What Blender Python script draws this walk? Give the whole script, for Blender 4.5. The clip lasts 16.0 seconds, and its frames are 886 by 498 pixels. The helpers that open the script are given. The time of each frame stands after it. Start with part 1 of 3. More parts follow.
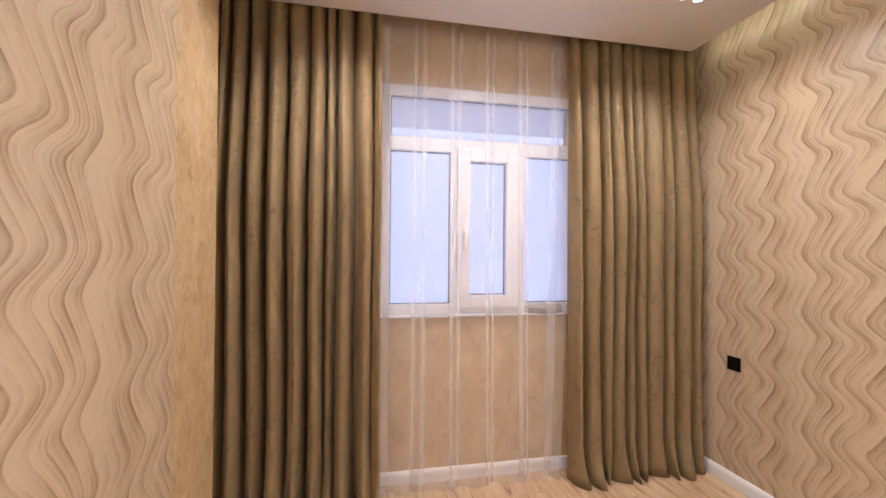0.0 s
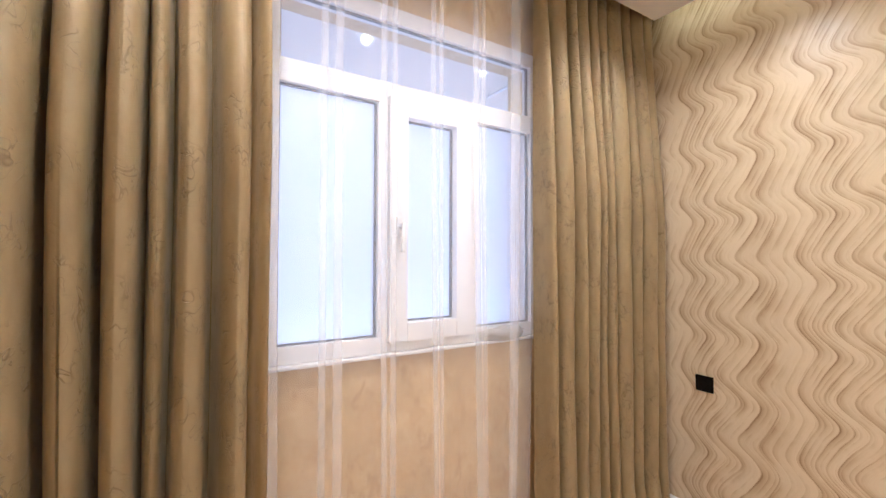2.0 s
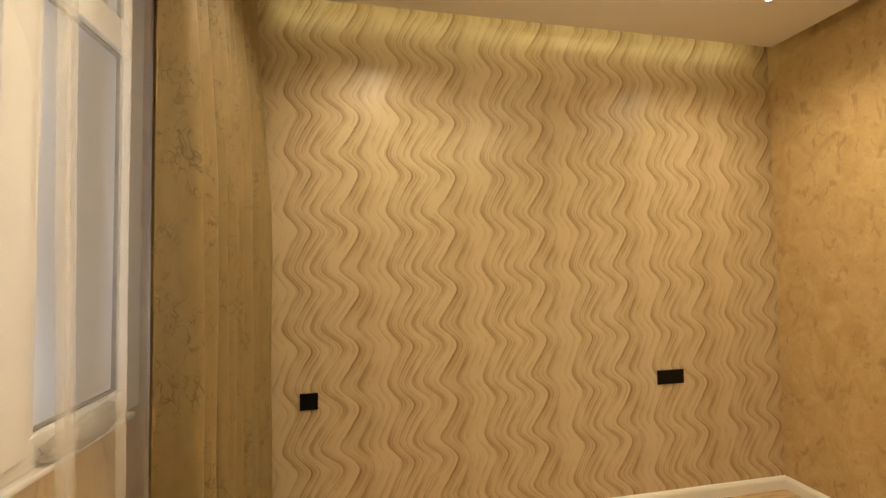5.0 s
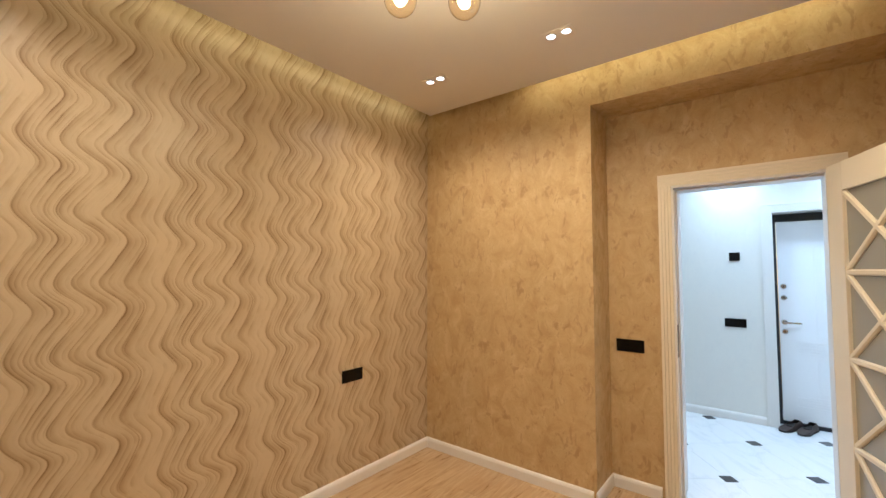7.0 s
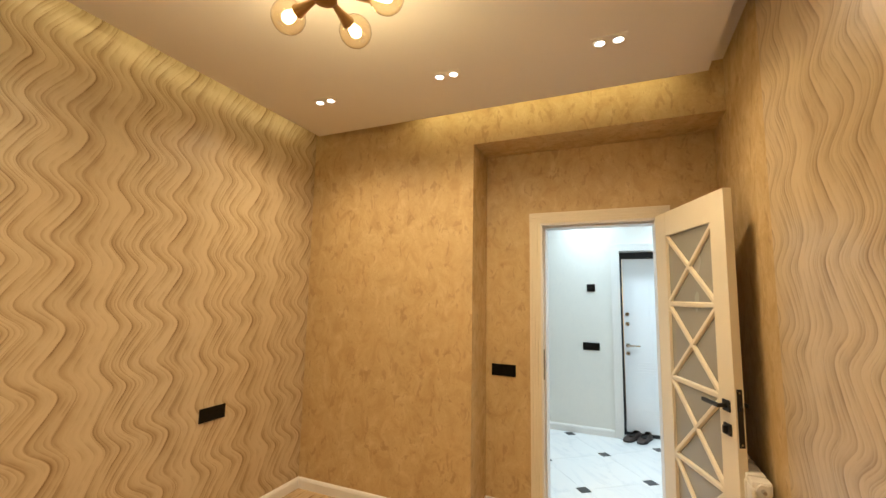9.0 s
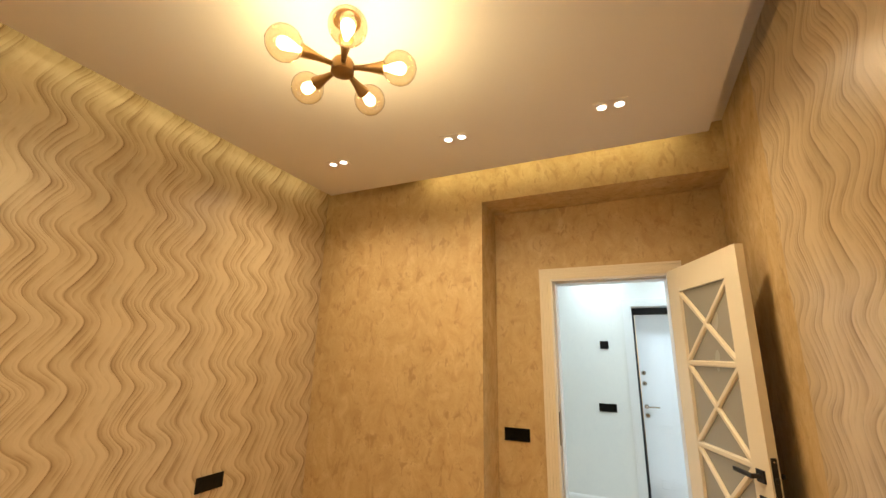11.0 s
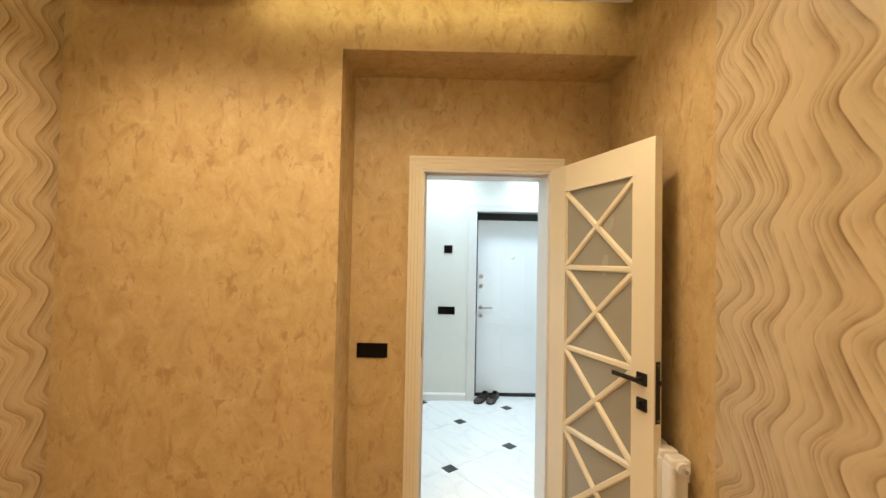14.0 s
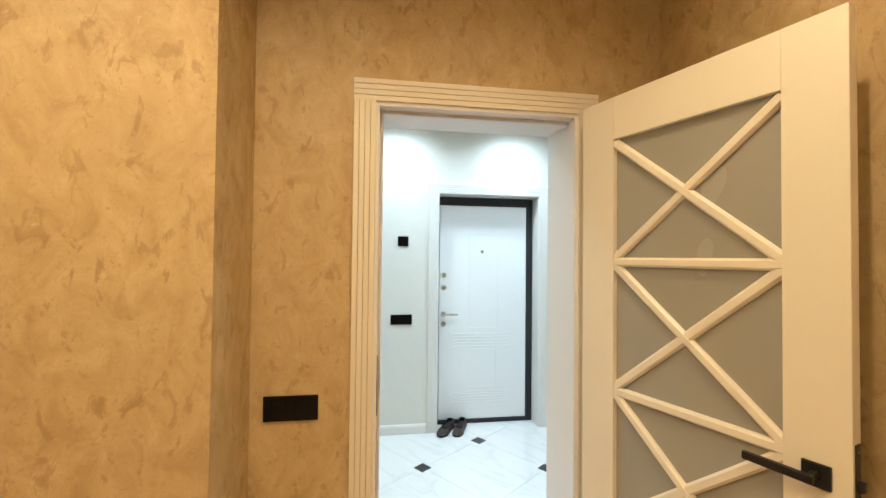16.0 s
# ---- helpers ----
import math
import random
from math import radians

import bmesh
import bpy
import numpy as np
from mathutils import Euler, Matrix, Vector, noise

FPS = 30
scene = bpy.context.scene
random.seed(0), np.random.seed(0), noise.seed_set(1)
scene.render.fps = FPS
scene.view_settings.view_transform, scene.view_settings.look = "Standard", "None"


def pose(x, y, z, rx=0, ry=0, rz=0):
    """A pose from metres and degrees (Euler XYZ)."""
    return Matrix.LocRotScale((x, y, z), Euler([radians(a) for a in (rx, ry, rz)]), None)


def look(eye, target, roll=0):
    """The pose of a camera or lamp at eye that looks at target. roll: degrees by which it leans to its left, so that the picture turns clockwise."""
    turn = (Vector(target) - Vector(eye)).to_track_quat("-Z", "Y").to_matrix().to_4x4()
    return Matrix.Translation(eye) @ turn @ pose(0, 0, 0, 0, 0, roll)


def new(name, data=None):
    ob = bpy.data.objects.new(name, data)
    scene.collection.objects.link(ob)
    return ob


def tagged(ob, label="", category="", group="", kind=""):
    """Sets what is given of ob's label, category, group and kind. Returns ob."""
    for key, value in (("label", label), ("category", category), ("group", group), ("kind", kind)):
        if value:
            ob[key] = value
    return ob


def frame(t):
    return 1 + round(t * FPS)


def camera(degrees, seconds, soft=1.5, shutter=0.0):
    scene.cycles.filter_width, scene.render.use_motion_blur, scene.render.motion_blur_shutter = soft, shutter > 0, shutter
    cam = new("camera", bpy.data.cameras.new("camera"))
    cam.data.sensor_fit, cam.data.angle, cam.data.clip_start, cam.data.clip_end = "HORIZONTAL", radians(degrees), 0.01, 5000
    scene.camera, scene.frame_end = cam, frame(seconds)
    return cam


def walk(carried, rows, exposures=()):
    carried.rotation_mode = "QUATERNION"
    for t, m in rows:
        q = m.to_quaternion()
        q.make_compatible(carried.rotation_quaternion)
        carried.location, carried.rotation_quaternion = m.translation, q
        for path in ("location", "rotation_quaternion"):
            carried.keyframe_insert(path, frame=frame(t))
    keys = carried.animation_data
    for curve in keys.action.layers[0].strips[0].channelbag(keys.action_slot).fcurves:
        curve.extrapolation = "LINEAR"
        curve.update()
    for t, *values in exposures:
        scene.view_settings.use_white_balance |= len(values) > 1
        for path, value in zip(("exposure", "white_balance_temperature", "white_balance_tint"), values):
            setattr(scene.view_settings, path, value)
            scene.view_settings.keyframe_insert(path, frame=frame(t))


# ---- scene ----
cam = camera(94.0, 16.0)
PATH = [
    (0, (0.964, 1.087, 1.436), (1.357, 3.048, 1.453), 0.5),
    (0.5, (0.913, 1.346, 1.433), (1.430, 3.278, 1.451), 0.3),
    (1, (0.919, 1.625, 1.443), (1.570, 3.516, 1.469), 0.4),
    (1.5, (0.875, 1.859, 1.440), (1.687, 3.686, 1.476), 0.3),
    (2, (0.873, 2.087, 1.432), (1.921, 3.790, 1.476), 0.2),
    (2.5, (0.939, 2.349, 1.434), (2.249, 3.859, 1.489), 0.1),
    (3, (0.980, 2.537, 1.449), (2.523, 3.809, 1.500), -0.2),
    (3.5, (1.011, 2.730, 1.443), (2.824, 3.574, 1.498), -0.4),
    (4, (1.068, 2.906, 1.416), (3.030, 3.287, 1.495), -0.5),
    (4.2, (1.054, 2.919, 1.439), (3.037, 3.169, 1.514), -0.7),
    (6.3, (0.935, 3.076, 1.473), (2.476, 1.806, 1.570), -0.1),
    (6.5, (0.912, 3.071, 1.487), (2.389, 1.726, 1.580), -0.1),
    (7, (0.907, 3.063, 1.501), (2.151, 1.500, 1.600), 0.0),
    (7.5, (0.904, 3.050, 1.505), (1.949, 1.349, 1.617), 0.3),
    (8, (0.892, 3.039, 1.503), (1.800, 1.262, 1.630), 0.6),
    (8.5, (0.883, 3.038, 1.505), (1.699, 1.217, 1.645), 0.8),
    (9, (0.879, 3.046, 1.512), (1.667, 1.221, 1.736), 1.0),
    (9.2, (0.878, 3.058, 1.516), (1.707, 1.270, 1.858), 1.0),
    (11.3, (0.904, 3.040, 1.528), (1.689, 1.270, 2.028), 0.5),
    (11.5, (0.922, 3.021, 1.536), (1.590, 1.203, 2.034), 0.8),
    (12, (0.960, 2.963, 1.531), (1.513, 1.109, 2.040), 0.8),
    (12.5, (1.040, 2.825, 1.541), (1.295, 0.873, 1.890), 0.2),
    (13, (1.119, 2.714, 1.538), (1.111, 0.716, 1.634), 0.6),
    (13.5, (1.235, 2.595, 1.539), (1.204, 0.597, 1.616), 0.8),
    (14, (1.313, 2.447, 1.516), (1.290, 0.448, 1.567), 1.1),
    (14.5, (1.337, 2.205, 1.513), (1.326, 0.206, 1.565), 0.9),
    (15, (1.382, 1.980, 1.500), (1.372, -0.019, 1.549), 0.6),
    (15.5, (1.440, 1.737, 1.493), (1.262, -0.255, 1.536), 0.5),
    (16, (1.395, 1.487, 1.496), (1.095, -0.490, 1.537), 0.6),
]

# ---- light and sky ----
EXPO = [(0.0, 0.36, 4360, 20), (0.5, 0.54, 4230, 15), (2.0, 0.68, 4180, 14), (2.8, 0.56, 4400, 13), (3.5, 0.58, 5000, 3), (4.2, 0.04, 6150, -4), (6.3, -0.08, 5050, 13), (7.0, -0.08, 5150, 13), (8.0, -0.07, 5800, 11), (9.0, -0.06, 5950, 9), (12.0, -0.06, 6200, 10), (13.0, -0.03, 6050, 9), (16.0, 0.0, 5950, 8)]
walk(cam, [(t, look(eye, target, roll)) for t, eye, target, roll in PATH], EXPO)

world = bpy.data.worlds.new("world")
scene.world = world
world.use_nodes = True
sky = world.node_tree.nodes.new("ShaderNodeTexSky")
sky.sky_type, sky.sun_disc = "NISHITA", False
sky.sun_elevation, sky.sun_rotation = radians(25), radians(200)
world.node_tree.nodes["Background"].inputs["Strength"].default_value = 0.1
world.node_tree.links.new(sky.outputs[0], world.node_tree.nodes["Background"].inputs["Color"])

WARM = (1.0, 0.74, 0.44)
COOL = (0.74, 0.92, 1.0)


def lamp(name, kind, m, watts, colour, **more):
    data = bpy.data.lights.new(name, kind)
    data.energy, data.color = watts, colour
    if "size" in more:
        data.shape, data.size, data.size_y = "RECTANGLE", more["size"], more["size_y"]
    if "radius" in more:
        data.shadow_soft_size = more["radius"]
    if "cone" in more:
        data.spot_size, data.spot_blend = radians(more["cone"]), 1.0
    ob = new(name, data)
    ob.matrix_world = m
    return ob


# room: plan in metres
WX, EX, SY, NY = 0.298, 3.256, 0.330, 3.66      # west, east, south, north faces
RX, RZ = 1.826, 2.597                           # door recess: east side and soffit
PZ, UZ = 2.775, 2.91                            # hung ceiling panel, slab above it
PW, PE, PS, PN = 0.402, 3.092, 0.489, 3.425      # hung panel's edges
HY = -2.05                                      # hall's far wall
SPOTS = [(0.900, 0.978), (1.769, 0.978), (2.639, 0.970), (0.900, 2.93), (1.769, 2.93), (2.639, 2.93)]
HUB = Vector((1.80, 1.99, 2.55))
GLOBES = [HUB + Vector((0.215 * math.cos(radians(a)), 0.215 * math.sin(radians(a)), 0.0)) for a in (60, 132, 204, 276, 348)]

for x, y in SPOTS:
    lamp("spot_light", "SPOT", look((x, y, PZ - 0.02), (x, y, 0)), 57, WARM, radius=0.03, cone=150)
for g in GLOBES:
    lamp("bulb_light", "POINT", Matrix.Translation(g), 3.9, (1.0, 0.74, 0.36), radius=0.025)
lamp("cove_light", "AREA", look((PE + 0.02, (PS + PN) / 2, PZ + 0.07), (EX, (PS + PN) / 2, PZ + 0.03)), 1.7, (1.0, 0.80, 0.34), size=2.95, size_y=0.02)
lamp("cove_light", "AREA", look(((PW + RX) / 2 + 0.3, PS - 0.02, PZ + 0.07), ((PW + RX) / 2 + 0.3, SY, PZ + 0.03)), 1.7, (1.0, 0.80, 0.34), size=1.75, size_y=0.02)
# first two wash the far wall; last three are added, unseen, to brighten hall and jamb
HALL_SPOTS_AND_FILLS = [(1.25, -1.72), (0.25, -1.72), (0.75, -0.9), (1.9, -0.75), (-0.2, -0.9)]
for x, y in HALL_SPOTS_AND_FILLS:
    lamp("hall_light", "SPOT", look((x, y, 2.66), (x, y, 0)), 57, COOL, radius=0.09, cone=164)


# ---- materials ----
class Nodes:
    def __init__(self, name):
        self.mat = bpy.data.materials.new(name)
        self.mat.use_nodes = True
        self.tree = self.mat.node_tree
        self.bsdf = self.tree.nodes["Principled BSDF"]

    def add(self, kind, **values):
        node = self.tree.nodes.new("ShaderNode" + kind)
        for key, value in values.items():
            setattr(node, key, value)
        return node

    def put(self, socket, value):
        if isinstance(value, bpy.types.NodeSocket):
            self.tree.links.new(value, socket)
        else:
            socket.default_value = value

    def math(self, op, a, b=0.0, c=0.0):
        node = self.add("Math", operation=op)
        for i, v in enumerate((a, b, c)):
            self.put(node.inputs[i], v)
        return node.outputs[0]

    def noise(self, vector, scale, detail=3.0, rough=0.55, distortion=0.0):
        node = self.add("TexNoise")
        if vector is not None:
            self.put(node.inputs["Vector"], vector)
        node.inputs["Scale"].default_value, node.inputs["Detail"].default_value = scale, detail
        node.inputs["Roughness"].default_value, node.inputs["Distortion"].default_value = rough, distortion
        return node.outputs["Fac"]

    def ramp(self, fac, stops):
        node = self.add("ValToRGB")
        el = node.color_ramp.elements
        while len(el) < len(stops):
            el.new(0.5)
        for e, (p, c) in zip(el, stops):
            e.position, e.color = p, (*c, 1) if not isinstance(c, float) else (c, c, c, 1)
        self.put(node.inputs[0], fac)
        return node.outputs[0]

    def mix(self, fac, a, b, kind="MIX"):
        node = self.add("Mix", data_type="RGBA", blend_type=kind)
        self.put(node.inputs[0], fac)
        for i, v in ((6, a), (7, b)):
            self.put(node.inputs[i], v if isinstance(v, bpy.types.NodeSocket) else (*v, 1))
        return node.outputs[2]

    def coords(self, scale=None):
        out = self.add("TexCoord").outputs["Object"]
        if scale:
            m = self.add("Mapping")
            self.put(m.inputs[0], out)
            m.inputs["Scale"].default_value = scale
            out = m.outputs[0]
        return out

    def bump(self, height, strength, distance):
        node = self.add("Bump")
        self.put(node.inputs["Height"], height)
        node.inputs["Strength"].default_value, node.inputs["Distance"].default_value = strength, distance
        self.put(self.bsdf.inputs["Normal"], node.outputs[0])

    def set(self, **values):
        for key, value in values.items():
            if isinstance(value, tuple) and len(value) == 3:
                value = (*value, 1)
            self.put(self.bsdf.inputs[key.replace("_", " ")], value)
        return self


def plain(name, colour, rough=0.5, metal=0.0, grain=0.06, size=30.0, dent=0.0):
    """A painted, plastic or metal surface with faint mottling."""
    n = Nodes(name)
    v = n.coords()
    f = n.noise(v, size, 4)
    dark = tuple(c * (1 - grain * 2) for c in colour)
    n.set(Base_Color=n.mix(f, dark, colour), Metallic=metal,
          Roughness=n.math("MULTIPLY_ADD", n.noise(v, size * 0.3, 2), 0.16, rough - 0.08))
    if dent:
        n.bump(n.noise(v, size * 4, 3), 0.4, dent)
    return n.mat


def plaster_material(name, lift):
    """Trowelled wallpaper: clouded beige with torn darker drags, pale flecks and a faint pearl."""
    n = Nodes(name)
    v = n.coords((1, 1, 0.72))
    broad = n.noise(n.coords(), 2.6, 3, 0.5)
    cloud = n.noise(v, 9.0, 7, 0.66, 0.9)
    drag = n.noise(n.coords((1.25, 1.25, 0.62)), 15.0, 6, 0.62, 0.8)
    torn = n.noise(n.coords((1.1, 1.1, 0.85)), 30.0, 6, 0.7, 1.2)
    fleck = n.noise(v, 75.0, 5, 0.7, 0.6)
    c = n.ramp(cloud, [(0.36, (0.444, 0.306, 0.134)), (0.46, (0.500, 0.354, 0.164)), (0.56, (0.536, 0.390, 0.189)), (0.66, (0.586, 0.441, 0.228))])
    c = n.mix(n.ramp(drag, [(0.33, 0.75), (0.385, 0.50), (0.415, 0.0)]), c, (0.342, 0.219, 0.091))
    c = n.mix(n.ramp(torn, [(0.34, 0.60), (0.41, 0.0)]), c, (0.352, 0.229, 0.097))
    c = n.mix(n.ramp(torn, [(0.60, 0.0), (0.68, 0.45)]), c, (0.643, 0.495, 0.273))
    c = n.mix(n.ramp(fleck, [(0.36, 0.35), (0.45, 0.0)]), c, (0.398, 0.267, 0.122))
    c = n.mix(n.ramp(broad, [(0.35, 0.0), (0.7, 0.30)]), c, (0.561, 0.412, 0.206))
    if lift:
        c = n.mix(lift, c, (0.74, 0.735, 0.70))
    n.set(Base_Color=c, Roughness=n.ramp(cloud, [(0.4, 0.56), (0.65, 0.38)]))
    n.bsdf.inputs["Specular IOR Level"].default_value = 0.35
    n.bump(n.math("ADD", n.math("ADD", drag, torn), n.math("MULTIPLY", fleck, 0.4)), 0.3, 0.003)
    return n.mat


PHASE = 0.153


def wave_material(name, axis):
    """Embossed paper of upright wavy strata; repeats each 0.53 m across and 0.31 m up."""
    n = Nodes(name)
    xyz = n.add("SeparateXYZ")
    n.put(xyz.inputs[0], n.coords())
    h = n.math("MULTIPLY", xyz.outputs[1], axis)
    z = xyz.outputs[2]
    wob = n.noise(n.coords(), 4.0, 2)
    turn = n.math("MULTIPLY", n.math("ADD", n.math("ADD", z, PHASE), n.math("MULTIPLY", wob, 0.018)), 2 * math.pi / 0.309)
    skew = n.math("SINE", n.math("MULTIPLY_ADD", n.math("SINE", turn), 0.35, turn))
    wave = n.math("MULTIPLY", n.math("ARCSINE", n.math("MULTIPLY", skew, 0.66)), 1.40)
    swell = n.math("MULTIPLY_ADD", n.math("SINE", n.math("MULTIPLY_ADD", h, 2 * math.pi / 0.53, 1.0)), 0.25, 1.0)
    stray = n.math("MULTIPLY_ADD", n.noise(n.coords((1, 1, 0.6)), 7.0, 2), 0.018, -0.009)
    u = n.math("ADD", n.math("ADD", h, stray), n.math("MULTIPLY", n.math("MULTIPLY", wave, 0.044), swell))
    around = n.math("MULTIPLY", u, 2 * math.pi / 0.53)

    def strata(count, a, b, phase):
        """Running number of the layer: count layers a repeat, of uneven width."""
        k = n.math("MULTIPLY_ADD", around, count / (2 * math.pi), phase)
        k = n.math("MULTIPLY_ADD", n.math("SINE", n.math("ADD", around, 0.6 + phase)), a, k)
        return n.math("MULTIPLY_ADD", n.math("SINE", n.math("MULTIPLY_ADD", around, 2.0, 2.1)), b, k)

    layer = strata(7, 0.55, 0.22, 0.0)
    sheet = strata(18, 0.9, 0.5, 0.37)
    band, thin = n.math("FRACT", layer), n.math("FRACT", sheet)
    number = n.math("FLOOR", n.math("WRAP", layer, 7.0, 0.0))
    flow = n.add("CombineXYZ")
    n.put(flow.inputs[0], u)
    n.put(flow.inputs[2], n.math("MULTIPLY", z, 0.12))
    streak = n.noise(flow.outputs[0], 70.0, 4, 0.65)
    patch = n.noise(n.coords((1, 1, 0.7)), 11.0, 3)
    cut = n.noise(n.coords((1, 1, 0.8)), 26.0, 4, 0.6)
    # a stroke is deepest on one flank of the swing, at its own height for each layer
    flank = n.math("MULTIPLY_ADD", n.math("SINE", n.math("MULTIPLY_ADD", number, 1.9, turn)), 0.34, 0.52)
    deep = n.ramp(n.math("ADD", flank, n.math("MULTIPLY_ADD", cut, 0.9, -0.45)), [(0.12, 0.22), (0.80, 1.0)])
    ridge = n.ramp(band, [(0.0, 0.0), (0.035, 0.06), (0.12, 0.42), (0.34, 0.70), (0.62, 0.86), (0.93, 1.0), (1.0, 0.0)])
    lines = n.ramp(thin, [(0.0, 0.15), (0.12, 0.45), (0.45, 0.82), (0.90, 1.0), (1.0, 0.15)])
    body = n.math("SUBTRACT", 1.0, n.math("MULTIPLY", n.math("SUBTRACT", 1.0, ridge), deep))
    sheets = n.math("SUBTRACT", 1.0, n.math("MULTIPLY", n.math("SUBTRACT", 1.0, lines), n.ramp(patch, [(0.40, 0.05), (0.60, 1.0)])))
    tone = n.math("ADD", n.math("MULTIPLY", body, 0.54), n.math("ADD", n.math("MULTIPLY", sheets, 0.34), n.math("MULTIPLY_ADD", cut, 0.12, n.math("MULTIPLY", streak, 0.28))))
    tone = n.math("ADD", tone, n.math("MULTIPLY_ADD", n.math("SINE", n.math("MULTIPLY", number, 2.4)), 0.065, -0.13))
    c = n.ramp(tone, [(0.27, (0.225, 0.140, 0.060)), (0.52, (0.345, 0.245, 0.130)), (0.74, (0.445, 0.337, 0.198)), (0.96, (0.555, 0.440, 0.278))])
    n.set(Base_Color=c, Roughness=n.ramp(streak, [(0.3, 0.42), (0.7, 0.28)]))
    n.bsdf.inputs["Specular IOR Level"].default_value = 0.5
    n.bump(n.math("ADD", tone, n.math("MULTIPLY", n.noise(flow.outputs[0], 190.0, 3), 0.10)), 0.22, 0.0055)
    return n.mat


def velvet_material():
    """Olive-khaki drapery with a crushed web of creases."""
    n = Nodes("drapery")
    v = n.coords((1, 1, 0.8))
    keep = n.ramp(n.noise(v, 9.0, 2), [(0.47, 0.0), (0.62, 1.0)])
    crease = None
    for scale, twist in ((11.0, 0.9), (19.0, 0.5)):
        far = n.math("ABSOLUTE", n.math("SUBTRACT", n.noise(n.coords((1, 1.3, 0.7 + twist * 0.3)), scale, 2, 0.45, twist), 0.5))
        line = n.ramp(far, [(0.0, 0.0), (0.005, 0.35), (0.016, 1.0)])
        crease = line if crease is None else n.math("MINIMUM", crease, line)
    crease = n.math("MAXIMUM", crease, n.math("SUBTRACT", 1.0, keep))
    cloth = n.noise(n.coords((1, 1, 0.35)), 26.0, 4)
    c = n.mix(cloth, (0.37, 0.268, 0.112), (0.53, 0.396, 0.182))
    # the creases' shade is put into the colour, besides the bump
    c = n.mix(crease, (0.28, 0.200, 0.084), c)
    n.set(Base_Color=c, Roughness=0.44, Sheen_Weight=0.2, Sheen_Roughness=0.45, Sheen_Tint=(0.85, 0.70, 0.42))
    n.bump(n.math("ADD", crease, n.math("MULTIPLY", n.noise(v, 60.0, 4), 0.5)), 0.6, 0.004)
    return n.mat


def sheer_material():
    n = Nodes("sheer_voile")
    n.set(Base_Color=(0.86, 0.83, 0.82), Roughness=0.8)
    clear = n.add("BsdfTransparent")
    thin = n.add("BsdfTranslucent")
    thin.inputs[0].default_value = (0.90, 0.86, 0.85, 1)
    half = n.add("MixShader")
    half.inputs[0].default_value = 0.45
    n.put(half.inputs[1], n.bsdf.outputs[0])
    n.put(half.inputs[2], thin.outputs[0])
    whole = n.add("MixShader")
    whole.inputs[0].default_value = 0.245
    n.put(whole.inputs[1], clear.outputs[0])
    n.put(whole.inputs[2], half.outputs[0])
    n.put(n.tree.nodes["Material Output"].inputs[0], whole.outputs[0])
    return n.mat


def glass_material(name, colour, rough, ripple=0.0):
    n = Nodes(name)
    n.set(Base_Color=colour, Roughness=rough, Transmission_Weight=1.0, IOR=1.45)
    if ripple:
        n.set(Coat_Weight=1.0, Coat_Roughness=0.03)
        n.bump(n.noise(n.coords(), 130.0, 3), 0.6, ripple)
    return n.mat


def wood_material():
    """Pale oak laminate; each board takes its own tone."""
    n = Nodes("oak_laminate")
    info = n.add("ObjectInfo").outputs["Random"]
    shift = n.add("CombineXYZ")
    n.put(shift.inputs[0], n.math("MULTIPLY", info, 37.0))
    n.put(shift.inputs[1], n.math("MULTIPLY", info, 11.0))
    add = n.add("VectorMath", operation="ADD")
    n.put(add.inputs[0], n.coords((14, 1.3, 1)))
    n.put(add.inputs[1], shift.outputs[0])
    grain = n.noise(add.outputs[0], 2.2, 6, 0.6, 1.3)
    fine = n.noise(n.coords((160, 4, 1)), 2.0, 3)
    c = n.ramp(grain, [(0.28, (0.27, 0.165, 0.075)), (0.42, (0.43, 0.292, 0.150)), (0.54, (0.52, 0.372, 0.205)), (0.68, (0.60, 0.455, 0.275))])
    c = n.mix(n.math("MULTIPLY", info, 0.45), c, (0.40, 0.265, 0.135))
    c = n.mix(n.math("MULTIPLY", fine, 0.18), c, (0.34, 0.22, 0.12))
    n.set(Base_Color=c, Roughness=n.math("MULTIPLY_ADD", grain, 0.15, 0.22))
    n.bump(fine, 0.15, 0.0006)
    return n.mat


def marble_material():
    n = Nodes("marble_tile")
    v = n.coords()
    w = n.noise(n.coords((1.6, 0.6, 1)), 1.9, 6, 0.6, 1.0)
    vein = n.math("ABSOLUTE", n.math("SUBTRACT", w, 0.5))
    c = n.ramp(vein, [(0.0, (0.60, 0.61, 0.63)), (0.014, (0.71, 0.72, 0.73)), (0.05, (0.77, 0.77, 0.76))])
    n.set(Base_Color=n.mix(n.noise(v, 1.2, 3), c, (0.78, 0.78, 0.77)), Roughness=0.09)
    return n.mat


def glow(name, colour, strength):
    n = Nodes(name)
    n.set(Base_Color=colour, Emission_Color=colour, Emission_Strength=strength)
    return n.mat


PLASTER, PALE = plaster_material("plaster_paper", 0.0), plaster_material("pale_paper", 0.86)
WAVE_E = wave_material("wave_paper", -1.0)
DRAPE, SHEER, OAK, MARBLE = velvet_material(), sheer_material(), wood_material(), marble_material()
CEIL = plain("ceiling_paint", (0.74, 0.69, 0.64), 0.75, grain=0.015, size=3)
WHITE = plain("white_lacquer", (0.76, 0.73, 0.69), 0.38, grain=0.015, size=8)
DOORW = plain("cream_lacquer", (0.76, 0.685, 0.53), 0.36, grain=0.015, size=8)
PVC = plain("white_pvc", (0.73, 0.72, 0.73), 0.3, grain=0.01, size=8)
STEELW = plain("white_film", (0.80, 0.80, 0.81), 0.4, grain=0.02, size=60)
